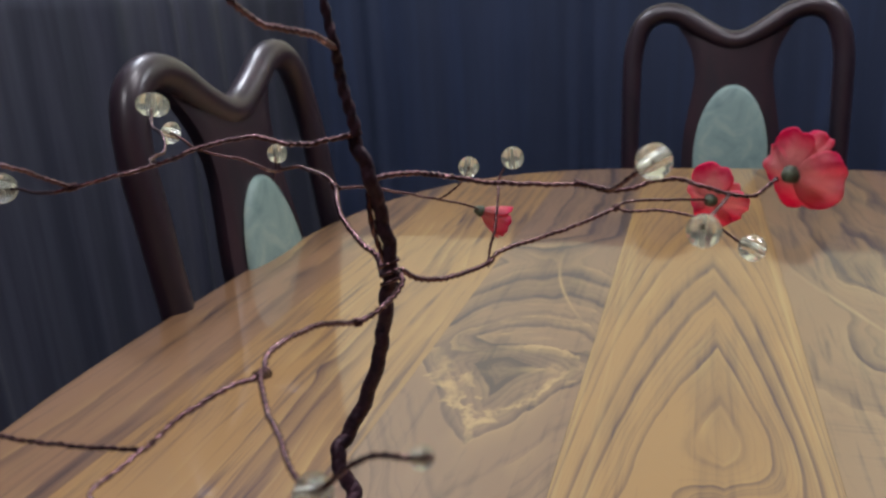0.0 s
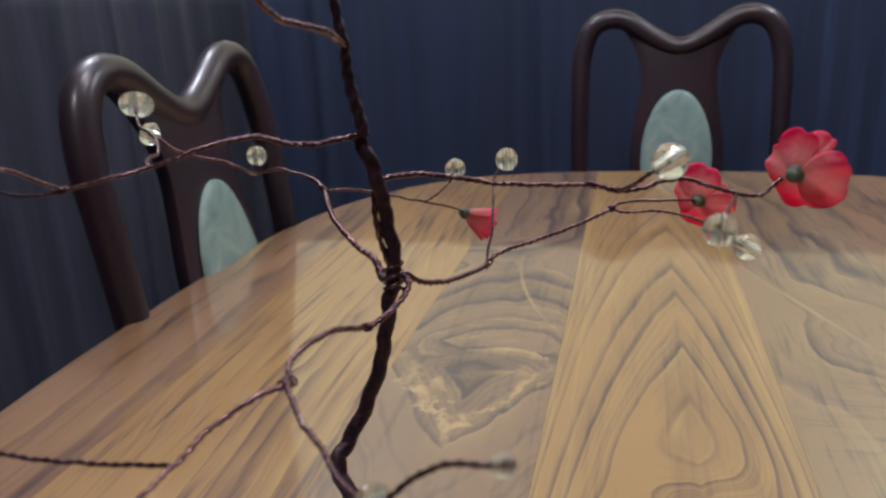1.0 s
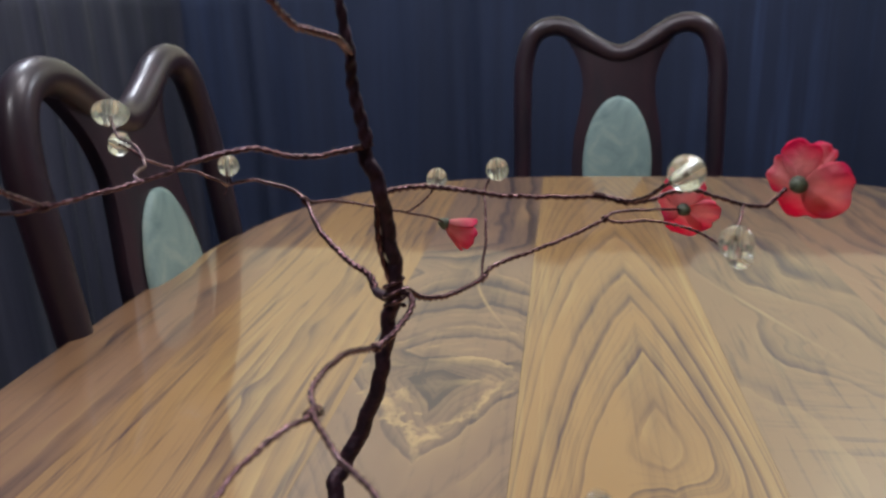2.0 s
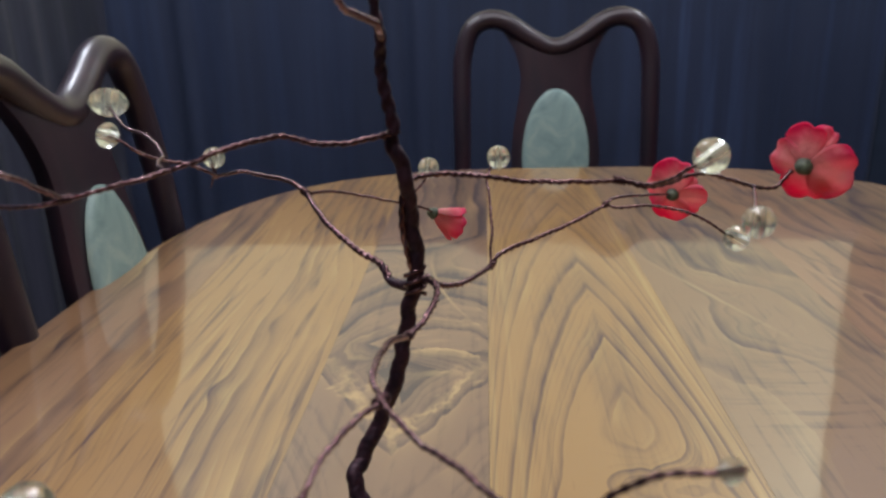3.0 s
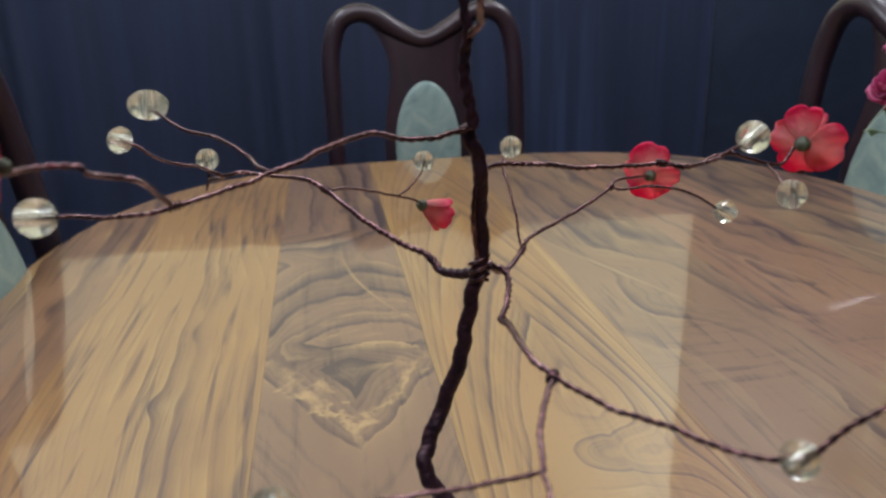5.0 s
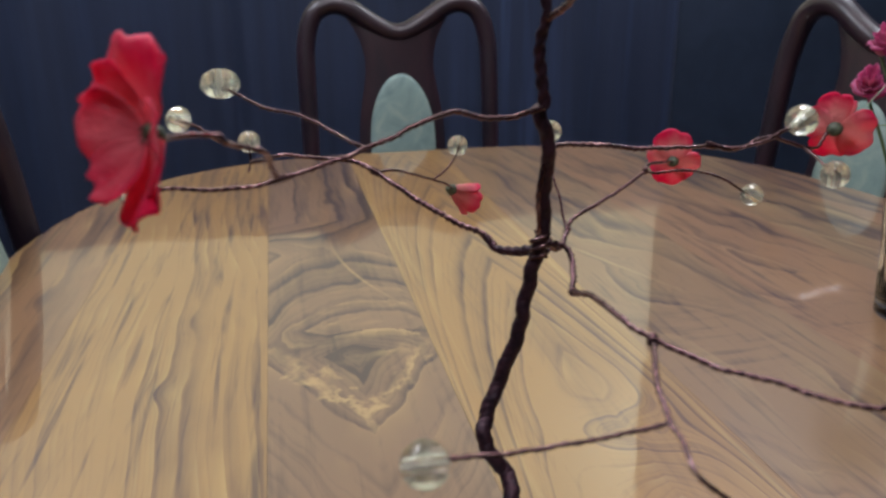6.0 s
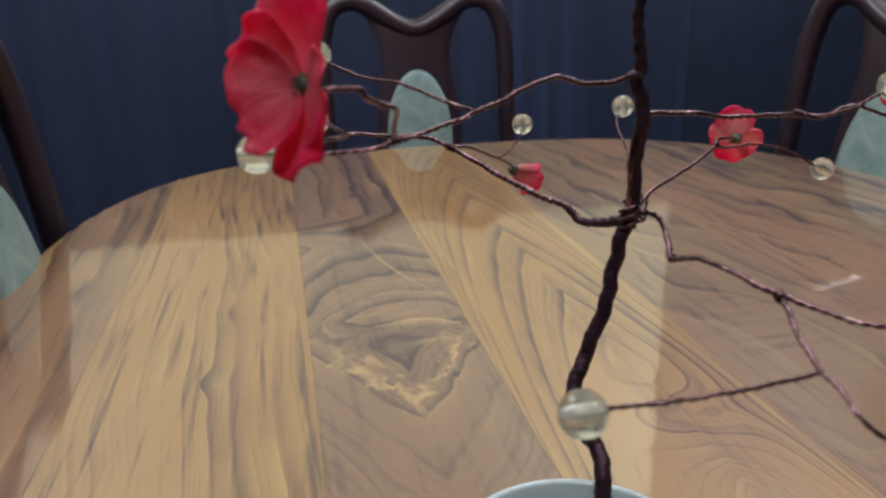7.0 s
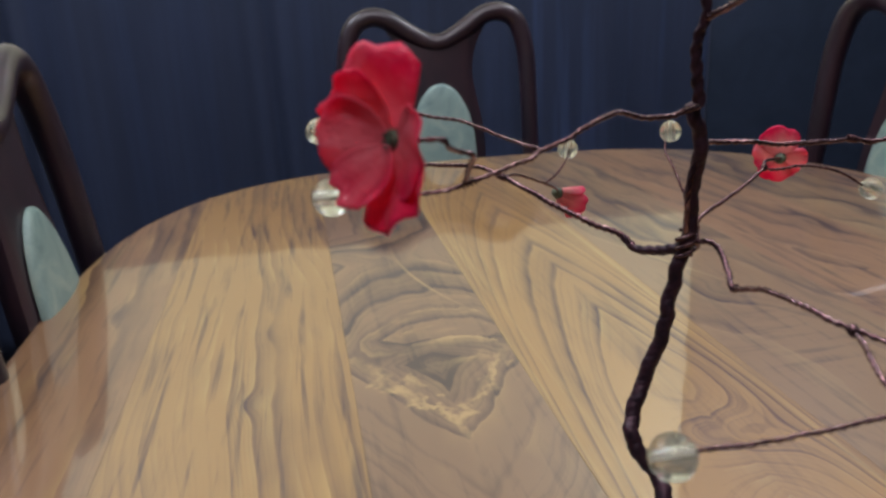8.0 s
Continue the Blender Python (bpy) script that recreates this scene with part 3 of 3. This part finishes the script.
# ---- the wire tree ----
# thickness at both ends and the places that each wire bends through
WIRES = {
    "trunk": (0.0036, 0.0027, [(-0.0060, 0.3008, 0.8562), (-0.0038, 0.3061, 0.8729), (0.0001, 0.3154, 0.8801), (-0.0048, 0.3195, 0.8878), (-0.0066, 0.3239, 0.8963), (-0.0014, 0.3299, 0.9040), (0.0072, 0.3311, 0.9189), (0.0134, 0.3301, 0.9352), (0.0171, 0.3299, 0.9514), (0.0192, 0.3294, 0.9639), (0.0216, 0.3272, 0.9741), (0.0223, 0.3260, 0.9840), (0.0210, 0.3244, 0.9964), (0.0195, 0.3212, 1.0087), (0.0182, 0.3183, 1.0172), (0.0152, 0.3183, 1.0261), (0.0123, 0.3182, 1.0348)]),
    "trunk_tip": (0.0023, 0.0014, [(0.0147, 0.3169, 1.0335), (0.0119, 0.3164, 1.0483), (0.0106, 0.3153, 1.0586), (0.0104, 0.3115, 1.0662), (0.0091, 0.3114, 1.0745), (0.0080, 0.3108, 1.0820), (0.0068, 0.3130, 1.0933)]),
    "A": (0.0011, 0.0007, [(0.0173, 0.3181, 1.0157), (0.0249, 0.3252, 1.0163), (0.0376, 0.3294, 1.0153), (0.0484, 0.3212, 1.0151), (0.0609, 0.3198, 1.0128), (0.0761, 0.3132, 1.0128), (0.0889, 0.3121, 1.0120), (0.0968, 0.3114, 1.0119), (0.1031, 0.3110, 1.0105), (0.1066, 0.3048, 1.0111), (0.1082, 0.2940, 1.0153), (0.1119, 0.2890, 1.0198), (0.1170, 0.2839, 1.0247)]),
    "A2": (0.0009, 0.0007, [(0.0994, 0.3106, 1.0115), (0.1063, 0.3096, 1.0094), (0.1148, 0.3093, 1.0099), (0.1229, 0.3095, 1.0120), (0.1320, 0.3091, 1.0125), (0.1398, 0.3079, 1.0098), (0.1499, 0.3063, 1.0065), (0.1579, 0.3062, 1.0054), (0.1626, 0.3072, 1.0077), (0.1675, 0.3087, 1.0110)]),
    "A3": (0.0006, 0.0006, [(0.1499, 0.3063, 1.0065), (0.1432, 0.2960, 1.0053), (0.1360, 0.2849, 1.0040), (0.1311, 0.2760, 1.0030)]),
    "B": (0.0012, 0.0006, [(0.0260, 0.3269, 0.9767), (0.0328, 0.3330, 0.9704), (0.0416, 0.3405, 0.9670), (0.0515, 0.3505, 0.9659), (0.0626, 0.3627, 0.9658), (0.0673, 0.3652, 0.9698), (0.0829, 0.3685, 0.9739), (0.1005, 0.3721, 0.9779), (0.1157, 0.3756, 0.9823), (0.1226, 0.3774, 0.9848), (0.1307, 0.3838, 0.9859), (0.1526, 0.3974, 0.9821), (0.1691, 0.4076, 0.9787), (0.1776, 0.4126, 0.9762)]),
    "B2": (0.0007, 0.0006, [(0.1226, 0.3774, 0.9848), (0.1281, 0.3750, 0.9833), (0.1415, 0.3707, 0.9843), (0.1510, 0.3669, 0.9828), (0.1626, 0.3616, 0.9791), (0.1703, 0.3568, 0.9735), (0.1756, 0.3539, 0.9703)]),
    "B3": (0.0006, 0.0006, [(0.0626, 0.3627, 0.9658), (0.0636, 0.3675, 0.9708), (0.0668, 0.3760, 0.9799), (0.0688, 0.3862, 0.9905), (0.0697, 0.3926, 0.9970), (0.0728, 0.3974, 1.0022)]),
    "C": (0.0010, 0.0006, [(0.0147, 0.3170, 1.0339), (0.0086, 0.3132, 1.0338), (-0.0023, 0.3136, 1.0320), (-0.0133, 0.3162, 1.0324), (-0.0236, 0.3162, 1.0353), (-0.0333, 0.3127, 1.0347), (-0.0431, 0.3097, 1.0330), (-0.0516, 0.3085, 1.0301), (-0.0609, 0.3098, 1.0276), (-0.0680, 0.3058, 1.0262), (-0.0787, 0.3052, 1.0242), (-0.0906, 0.3062, 1.0217), (-0.0984, 0.3072, 1.0202), (-0.1095, 0.3140, 1.0187), (-0.1190, 0.3209, 1.0189), (-0.1293, 0.3249, 1.0187)]),
    "C2": (0.0008, 0.0007, [(-0.0917, 0.3065, 1.0215), (-0.0958, 0.2964, 1.0280), (-0.1009, 0.2839, 1.0349), (-0.1063, 0.2818, 1.0370), (-0.1126, 0.2759, 1.0398), (-0.1145, 0.2749, 1.0422), (-0.1190, 0.2771, 1.0425), (-0.1245, 0.2767, 1.0426), (-0.1305, 0.2674, 1.0436)]),
    "D": (0.0014, 0.0006, [(0.0160, 0.3509, 0.9676), (0.0135, 0.3577, 0.9728), (0.0054, 0.3669, 0.9771), (-0.0039, 0.3818, 0.9836), (-0.0093, 0.3974, 0.9888), (-0.0125, 0.4159, 0.9927), (-0.0197, 0.4282, 0.9964), (-0.0342, 0.4571, 0.9949), (-0.0440, 0.4658, 0.9952), (-0.0567, 0.4738, 0.9916), (-0.0546, 0.4438, 0.9986), (-0.0647, 0.4383, 1.0055), (-0.0723, 0.4343, 1.0082), (-0.0804, 0.4326, 1.0113), (-0.0866, 0.4261, 1.0158), (-0.0919, 0.4264, 1.0204), (-0.0978, 0.4289, 1.0227)]),
    "D1": (0.0005, 0.0005, [(-0.0589, 0.4733, 0.9861), (-0.0570, 0.4750, 0.9914), (-0.0568, 0.4765, 0.9962), (-0.0566, 0.4777, 1.0003)]),
    "C3": (0.0006, 0.0006, [(-0.0609, 0.3098, 1.0276), (-0.0633, 0.3141, 1.0286), (-0.0635, 0.3201, 1.0292), (-0.0632, 0.3283, 1.0293), (-0.0667, 0.3396, 1.0320), (-0.0713, 0.3492, 1.0342), (-0.0788, 0.3600, 1.0354), (-0.0828, 0.3701, 1.0378), (-0.0882, 0.3859, 1.0416)]),
    "D2": (0.0008, 0.0006, [(-0.0121, 0.4155, 0.9927), (0.0040, 0.4281, 0.9888), (0.0188, 0.4392, 0.9828), (0.0384, 0.4540, 0.9743), (0.0510, 0.4647, 0.9686), (0.0626, 0.4749, 0.9614)]),
    "D3": (0.0006, 0.0005, [(0.0384, 0.4540, 0.9743), (0.0457, 0.4539, 0.9789), (0.0527, 0.4546, 0.9849), (0.0564, 0.4567, 0.9917)]),
    "E": (0.0012, 0.0007, [(0.0217, 0.3277, 0.9756), (0.0260, 0.3199, 0.9773), (0.0272, 0.3138, 0.9746), (0.0206, 0.3031, 0.9704), (0.0121, 0.2919, 0.9690), (0.0034, 0.2729, 0.9764), (-0.0035, 0.2546, 0.9802), (-0.0073, 0.2403, 0.9806), (-0.0067, 0.2306, 0.9793), (-0.0143, 0.2216, 0.9799), (-0.0239, 0.2093, 0.9780), (-0.0295, 0.1994, 0.9752)]),
    "E1": (0.0006, 0.0006, [(-0.0295, 0.1994, 0.9752), (-0.0400, 0.2023, 0.9739), (-0.0541, 0.2066, 0.9730), (-0.0677, 0.2109, 0.9725), (-0.0803, 0.2151, 0.9726), (-0.0876, 0.2172, 0.9718)]),
    "E2": (0.0006, 0.0006, [(-0.0295, 0.1994, 0.9752), (-0.0329, 0.1911, 0.9747), (-0.0367, 0.1840, 0.9736), (-0.0345, 0.1816, 0.9705), (-0.0324, 0.1796, 0.9681), (-0.0293, 0.1770, 0.9656)]),
    "E3": (0.0008, 0.0006, [(-0.0076, 0.2314, 0.9803), (-0.0047, 0.2226, 0.9790), (-0.0003, 0.2103, 0.9775), (0.0051, 0.1988, 0.9780), (0.0091, 0.1889, 0.9775), (0.0131, 0.1802, 0.9777), (0.0167, 0.1738, 0.9791), (0.0185, 0.1709, 0.9802), (0.0213, 0.1692, 0.9822), (0.0269, 0.1664, 0.9881), (0.0313, 0.1639, 0.9919), (0.0357, 0.1613, 0.9946), (0.0413, 0.1573, 0.9963), (0.0460, 0.1540, 0.9980)]),
    "T": (0.0012, 0.0009, [(0.0104, 0.3115, 1.0655), (0.0070, 0.2961, 1.0703), (0.0017, 0.2863, 1.0727), (-0.0044, 0.2750, 1.0750), (-0.0075, 0.2684, 1.0781), (-0.0104, 0.2614, 1.0823), (-0.0139, 0.2626, 1.0867)]),
    "R": (0.0024, 0.0015, [(0.0216, 0.3272, 0.9741), (0.0188, 0.3391, 0.9700), (0.0160, 0.3510, 0.9680), (0.0135, 0.3577, 0.9728)]),
}
POT = (-0.035, 0.280)
tree = thing("wire_tree", pose(POT[0], POT[1], TOP + 0.100), "twisted brown copper wire tree with crystal beads and red flowers", "wire tree")
BASE = Vector((POT[0], POT[1], TOP + 0.100))


def wire(key, name, parent, strands=2, depth=0.26, pitch=0.0034, mat=None, sides=10, step=0.0006, wobble=0.0004):
    r0, r1, pts = WIRES[key]
    line = glide([Vector(p) - BASE for p in pts], step)
    rng = Vector((len(pts) * 3.7, r0 * 9000, 1.3))
    line = [p + wobble * noise.noise_vector(p * 160 + rng) for p in line]
    bm = bmesh.new()
    sweep(bm, line, lambda t: r0 + (r1 - r0) * t, sides, strands, depth, pitch)
    return part(name, bm, mat or M_WIRE, parent)


trunk = wire("trunk", "trunk", tree, 3, 0.032, 0.0037, M_BARK, 20, 0.0005, 0.0011)
tip = wire("trunk_tip", "trunk_tip", tree, 2, 0.16, 0.006, M_BARK, 12)

for key in ("A", "A2", "A3", "B", "B2", "B3", "C", "C2", "C3", "D", "D1", "D2", "D3", "E", "E1", "E2", "E3", "T"):
    wire(key, "branch", tree)

# wire windings at the fork of the trunk, and the loose strand above it
KNOT = Vector(WIRES["trunk"][2][10]) - BASE
bm = bmesh.new()
coil = [KNOT + Vector((0.0037 * math.cos(a), 0.0037 * math.sin(a), -0.005 + 0.0006 * a + 0.0012 * math.cos(a + 1))) for a in np.linspace(0, 6.5 * math.pi, 60)]
sweep(bm, glide(coil, 0.001), lambda t: 0.0009, 8)
part("winding", bm, M_WIRE, tree, "tight turns of copper wire")
upper = [Vector(p) - BASE for p in WIRES["trunk"][2][10:15]]
bm = bmesh.new()
sweep(bm, glide([p + Vector((-0.0042, -0.002, 0)) * math.sin(math.pi * i / 4) for i, p in enumerate(upper)], 0.0009), lambda t: 0.0011, 8, 2, 0.2, 0.0055)
part("loose_strand", bm, M_WIRE, tree)
wire("R", "branch_root", tree, 3, 0.16, 0.005, M_BARK, 12)


def winding(key, at, turns, reach):
    """A few turns of thin wire round a branch, where another one leaves it."""
    line = WIRES[key][2]
    a, b = Vector(line[at]) - BASE, Vector(line[at + 1]) - BASE
    way = (b - a).normalized()
    side = way.orthogonal().normalized()
    up = way.cross(side)
    r = WIRES[key][0] + 0.0002
    pts = [a + way * reach * (q / (turns * 14) - 0.5) + (side * math.cos(q * math.tau / 14) + up * math.sin(q * math.tau / 14)) * r for q in range(turns * 14 + 1)]
    bm = bmesh.new()
    sweep(bm, pts, lambda f: 0.00038, 6)
    part("winding", bm, M_WIRE, tree)


winding("A", 7, 4, 0.005)
winding("B", 4, 3, 0.004)
winding("B", 9, 3, 0.003)
winding("C", 11, 3, 0.004)
winding("D", 5, 4, 0.005)
winding("E", 8, 4, 0.005)
winding("E", 4, 3, 0.004)


def bead(place, radius, along, squash=1.0):
    """A cut crystal with its drilled hole, an air bubble in the glass, along the wire."""
    bm = bmesh.new()
    bmesh.ops.create_uvsphere(bm, u_segments=16, v_segments=11, radius=radius)
    turn = Vector(along).normalized().to_track_quat("Z", "Y").to_matrix().to_4x4()
    bmesh.ops.scale(bm, vec=(1, 1, squash), verts=bm.verts)
    top = radius * squash * 0.95
    for v in bm.verts:
        v.co.z = max(-top, min(top, v.co.z))
    bmesh.ops.transform(bm, matrix=turn, verts=bm.verts)
    ob = part("bead", bm, M_BEAD, tree, "clear crystal bead", False)
    ob.location = Vector(place) - BASE
    way = Vector(along).normalized()
    bm = bmesh.new()
    sweep(bm, [way * radius * squash * k for k in (-0.90, -0.3, 0.3, 0.90)], lambda t: radius * 0.30, 14)
    hole = part("bore", bm, M_HOLE, ob)
    hole.data.flip_normals()
    bm = bmesh.new()
    sweep(bm, [way * radius * squash * k for k in (-0.86, -0.2, 0.86)], lambda t: radius * 0.11, 8)
    part("pin", bm, M_PIN, ob, "pale metal pin")
    return ob


bead((0.1169, 0.2846, 1.0245), 0.0063, (0.9, 0.1, 0.45))
bead((0.0559, 0.4571, 0.9915), 0.0058, (0.15, 0, 1))
bead((0.0770, 0.3981, 1.0065), 0.0055, (-0.1, 0, 1))
bead((0.1770, 0.3540, 0.9700), 0.0060, (0.8, -0.2, -0.45))
hanging = bead((-0.0560, 0.4790, 1.0010), 0.0058, (0, 0.1, 1))
bm = bmesh.new()
sweep(bm, [Vector((0, 0, -0.0055)), Vector((0.0002, 0, -0.0085)), Vector((0.0006, 0, -0.0118))], lambda t: 0.0006 - 0.0002 * t, 6)
part("wire_end", bm, M_WIRE, hanging, "short cut wire end")
bead((-0.0980, 0.4300, 1.0230), 0.0060, (-0.7, -0.3, 0.35), 0.85)
bead((-0.0880, 0.3870, 1.0420), 0.0076, (0.1, 0.35, 1), 0.74)
bead((0.1320, 0.2770, 1.0020), 0.0058, (0.1, 0.1, 1))
bead((-0.1290, 0.3250, 1.0190), 0.0062, (-1, 0.2, 0.05))
bead((0.0190, 0.1710, 0.9800), 0.0045, (0.8, 0.1, 0.1))
bead((-0.0880, 0.2164, 0.9726), 0.0059, (-0.85, 0.3, -0.03))
bead((0.0440, 0.1560, 0.9970), 0.0024, (0.9, -0.3, 0.1))


# ---- flowers ----
def petal(bm, reach_layer, radius, turn, half, cup, curl, seed, length=1.0):
    """One petal: rows from the heart to the rim, ruffled at the rim."""
    rng, rows, cols, grid = random.Random(seed), 14, 16, []
    waves = [(rng.uniform(1.5, 6), rng.uniform(0, 6.3), rng.uniform(0.010, 0.040)) for _ in range(4)]
    drift = Vector((seed * 1.7, seed * 0.3, 0))
    notch = rng.uniform(-0.4, 0.4)
    for i in range(rows + 1):
        s = i / rows
        line = []
        for k in range(cols + 1):
            a = 2 * k / cols - 1
            rim = 1 - 0.16 * abs(a) ** 2.5 - 0.10 * math.exp(-((a - notch) / 0.18) ** 2)
            r = radius * length * (0.06 + 0.94 * s * rim)
            ang = turn + a * half * (0.55 + 0.45 * math.sin(math.pi * min(1, 0.25 + 0.62 * s)))
            ruffle = sum(h * math.sin(f * a * 2 + p + s) for f, p, h in waves) * s ** 2
            z = radius * (cup * s ** 1.6 - curl * s ** 5 + ruffle - 0.10 * a * a * s)
            z += radius * 0.10 * s * noise.noise(Vector((r * math.cos(ang), r * math.sin(ang), 0)) * (2.4 / radius) + drift)
            v = bm.verts.new((r * math.cos(ang), r * math.sin(ang), z))
            v[reach_layer] = -0.05 + 0.85 * s + 0.18 * abs(a)
            line.append(v)
        grid.append(line)
    for p, q in zip(grid, grid[1:]):
        for k in range(cols):
            bm.faces.new((p[k], p[k + 1], q[k + 1], q[k]))


def flower(parent, origin, place, facing, spin, radius, petals, mat, label, heart=1.0):
    """A fabric flower: calyx and heart as one body, petals as its pieces."""
    bm = bmesh.new()
    lathe(bm, [(0, -0.26 * radius), (0.10 * radius, -0.25 * radius), (0.17 * radius, -0.14 * radius), (0.22 * radius, 0.0), (0.19 * radius, 0.06 * radius), (0.09 * radius, 0.12 * radius), (0, 0.13 * radius)], 14)
    for k in range(9):
        a, h = 2.4 * k, 0.07 + 0.03 * (k % 3)
        q = Vector((0.10 * math.cos(a), 0.10 * math.sin(a), 0.05)) * radius
        e = Vector((0.15 * math.cos(a), 0.15 * math.sin(a), h + 0.06)) * radius
        sweep(bm, [q, q.lerp(e, 0.6), e], lambda t: radius * (0.012 + 0.016 * (t > 0.9)), 5)
    bmesh.ops.scale(bm, vec=(heart, heart, heart), verts=bm.verts)
    body = part("flower", bm, M_CALYX, parent, label)
    body.matrix_local = Matrix.Translation(Vector(place) - origin) @ Vector(facing).normalized().to_track_quat("Z", "Y").to_matrix().to_4x4() @ pose(0, 0, 0, 0, 0, spin)
    for n, (turn, half, cup, curl, length) in enumerate(petals):
        bm = bmesh.new()
        layer = bm.verts.layers.float.new("reach")
        petal(bm, layer, radius, radians(turn), radians(half), cup + 0.012 * n, curl, round(radius * 1e5) + n, length)
        ob = part("petal", bm, mat, body)
        ob.location.z = 0.00035 * n - 0.0006
        s = ob.modifiers.new("thickness", "SOLIDIFY")
        s.thickness = 0.0003
    return body


flower(tree, BASE, (0.1722, 0.3084, 1.0123), (0.74, 0.64, 0.14), 0, 0.0160,
       ((-166, 64, 0.40, 0.06, 1.16), (14, 58, 0.50, 0.10, 0.88), (84, 46, 0.52, 0.16, 1.00), (-92, 66, 0.44, 0.05, 1.00), (116, 34, 0.74, 0.02, 0.88)), M_CORAL, "coral red fabric poppy seen with its dark calyx")
flower(tree, BASE, (0.1770, 0.4130, 0.9770), (0.62, 0.76, 0.12), 0, 0.0164,
       ((86, 62, 0.36, 0.02, 1.14), (6, 60, 0.36, 0.02, 0.92), (-84, 62, 0.34, 0.04, 1.04), (202, 52, 0.40, 0.05, 1.06), (150, 40, 0.52, 0.02, 0.74)), M_CORAL, "red fabric flower with parted petals")
flower(tree, BASE, (0.0620, 0.4750, 0.9610), (0.82, 0.10, -0.45), 20, 0.0165,
       ((60, 85, 1.10, 0.08, 0.64), (180, 85, 1.16, 0.12, 0.60), (-60, 85, 1.02, 0.02, 0.72)), M_CORAL, "half-closed coral red fabric bud")
flower(tree, BASE, (-0.1313, 0.2680, 1.0452), (-0.90, -0.26, 0.08), 6, 0.0190,
       ((108, 74, 0.50, 0.32, 1.28), (-14, 60, 0.44, 0.04, 1.00), (-62, 54, 0.42, 0.02, 1.18), (150, 66, 0.50, 0.16, 1.06), (182, 74, 0.50, 0.06, 0.90), (-116, 56, 0.50, 0.0, 0.84)), M_RED, "deep red fabric poppy with broad crumpled petals", 0.66)

# ---- pot ----
pot = thing("flower_pot", pose(POT[0], POT[1], TOP), "round pale celadon glazed ceramic pot on the table", "pot")
bm = bmesh.new()
lathe(bm, [(0, 0.0), (0.030, 0.0), (0.032, 0.004), (0.040, 0.03), (0.046, 0.07), (0.049, 0.100), (0.0505, 0.110), (0.0502, 0.1125), (0.0485, 0.1135), (0.0468, 0.112), (0.0455, 0.104), (0.044, 0.09), (0.040, 0.06), (0, 0.055)], 48)
part("bowl", bm, M_POT, pot)
bm = bmesh.new()
rng = random.Random(7)
lathe(bm, [(0, 0.098), (0.02, 0.0985), (0.035, 0.0975), (0.0452, 0.0960), (0.0440, 0.088), (0, 0.088)], 40)
for v in bm.verts:
    v.co.z += rng.uniform(-0.001, 0.001)
part("filling", bm, M_SOIL, pot, "dark gravel filling")

# ---- vase with pink flowers ----
VX, VY = 0.615, 0.500
vase = thing("glass_vase", pose(VX, VY, TOP), "clear cut-glass vase with pink flowers on the table", "vase")
bm = bmesh.new()
sides, prof = 48, [(0.000, 0.0), (0.034, 0.0), (0.036, 0.006), (0.037, 0.05), (0.040, 0.10), (0.044, 0.15), (0.049, 0.188), (0.0475, 0.190), (0.042, 0.150), (0.037, 0.10), (0.034, 0.05), (0.031, 0.016), (0, 0.014)]
lathe(bm, prof, sides)
for v in bm.verts:
    r = math.hypot(v.co.x, v.co.y)
    if r > 0.035 and 0.01 < v.co.z < 0.185:
        k = 1 + 0.035 * math.cos(12 * math.atan2(v.co.y, v.co.x) + v.co.z * 60)
        v.co.x, v.co.y = v.co.x * k, v.co.y * k
part("vessel", bm, M_VASE, vase, "ribbed clear glass vessel")
VO = Vector((VX, VY, TOP))


def rose(place, lean, radius, seed):
    """A stem with a rolled bloom on it; the stem stands in the vase."""
    head = Vector(place) - VO
    foot = Vector((0.012 * math.cos(seed), 0.012 * math.sin(seed), 0.02))
    bm = bmesh.new()
    sweep(bm, glide([foot, foot.lerp(head, 0.55) + Vector((0, 0, 0.02)), head], 0.01), lambda t: 0.0016, 8)
    stem = part("stem", bm, M_STEM, vase, "thin green stem")
    rng = random.Random(seed)
    m = Matrix.Translation(head) @ Vector(lean).normalized().to_track_quat("Z", "Y").to_matrix().to_4x4()
    for n in range(9):
        bm = bmesh.new()
        layer = bm.verts.layers.float.new("reach")
        petal(bm, layer, radius, 2.3 * n, radians(112 - 4 * n), 1.35 - 0.06 * n, 0.15 + 0.06 * n, seed * 50 + n, 0.20 + 0.05 * n)
        p = part("petal", bm, M_PINK, stem)
        p.matrix_local = m
        s = p.modifiers.new("thickness", "SOLIDIFY")
        s.thickness = 0.0004
    for n in range(2):
        bm = bmesh.new()
        layer = bm.verts.layers.float.new("reach")
        petal(bm, layer, 0.03, 2.6 * n + seed, radians(16), 0.3, 0.2, seed * 70 + n, 1.0)
        p = part("leaf", bm, M_STEM, stem)
        p.matrix_local = Matrix.Translation(foot.lerp(head, 0.85))


bm = bmesh.new()
sweep(bm, glide([Vector((-0.030, 0.010, 0.170)), Vector((-0.075, 0.012, 0.236)), Vector((-0.110, 0.010, 0.226)), Vector((-0.135, 0.008, 0.205))], 0.006), lambda t: 0.0030 - 0.0022 * t, 8, flat=0.35)
part("leaf", bm, M_LEAF, vase, "slim pale green drooping leaf")
rose((0.566, 0.556, 0.974), (-0.5, -0.4, 0.8), 0.029, 3)
rose((0.588, 0.562, 1.008), (-0.2, -0.2, 1), 0.028, 5)
rose((0.630, 0.545, 0.985), (0.2, 0.1, 1), 0.028, 8)
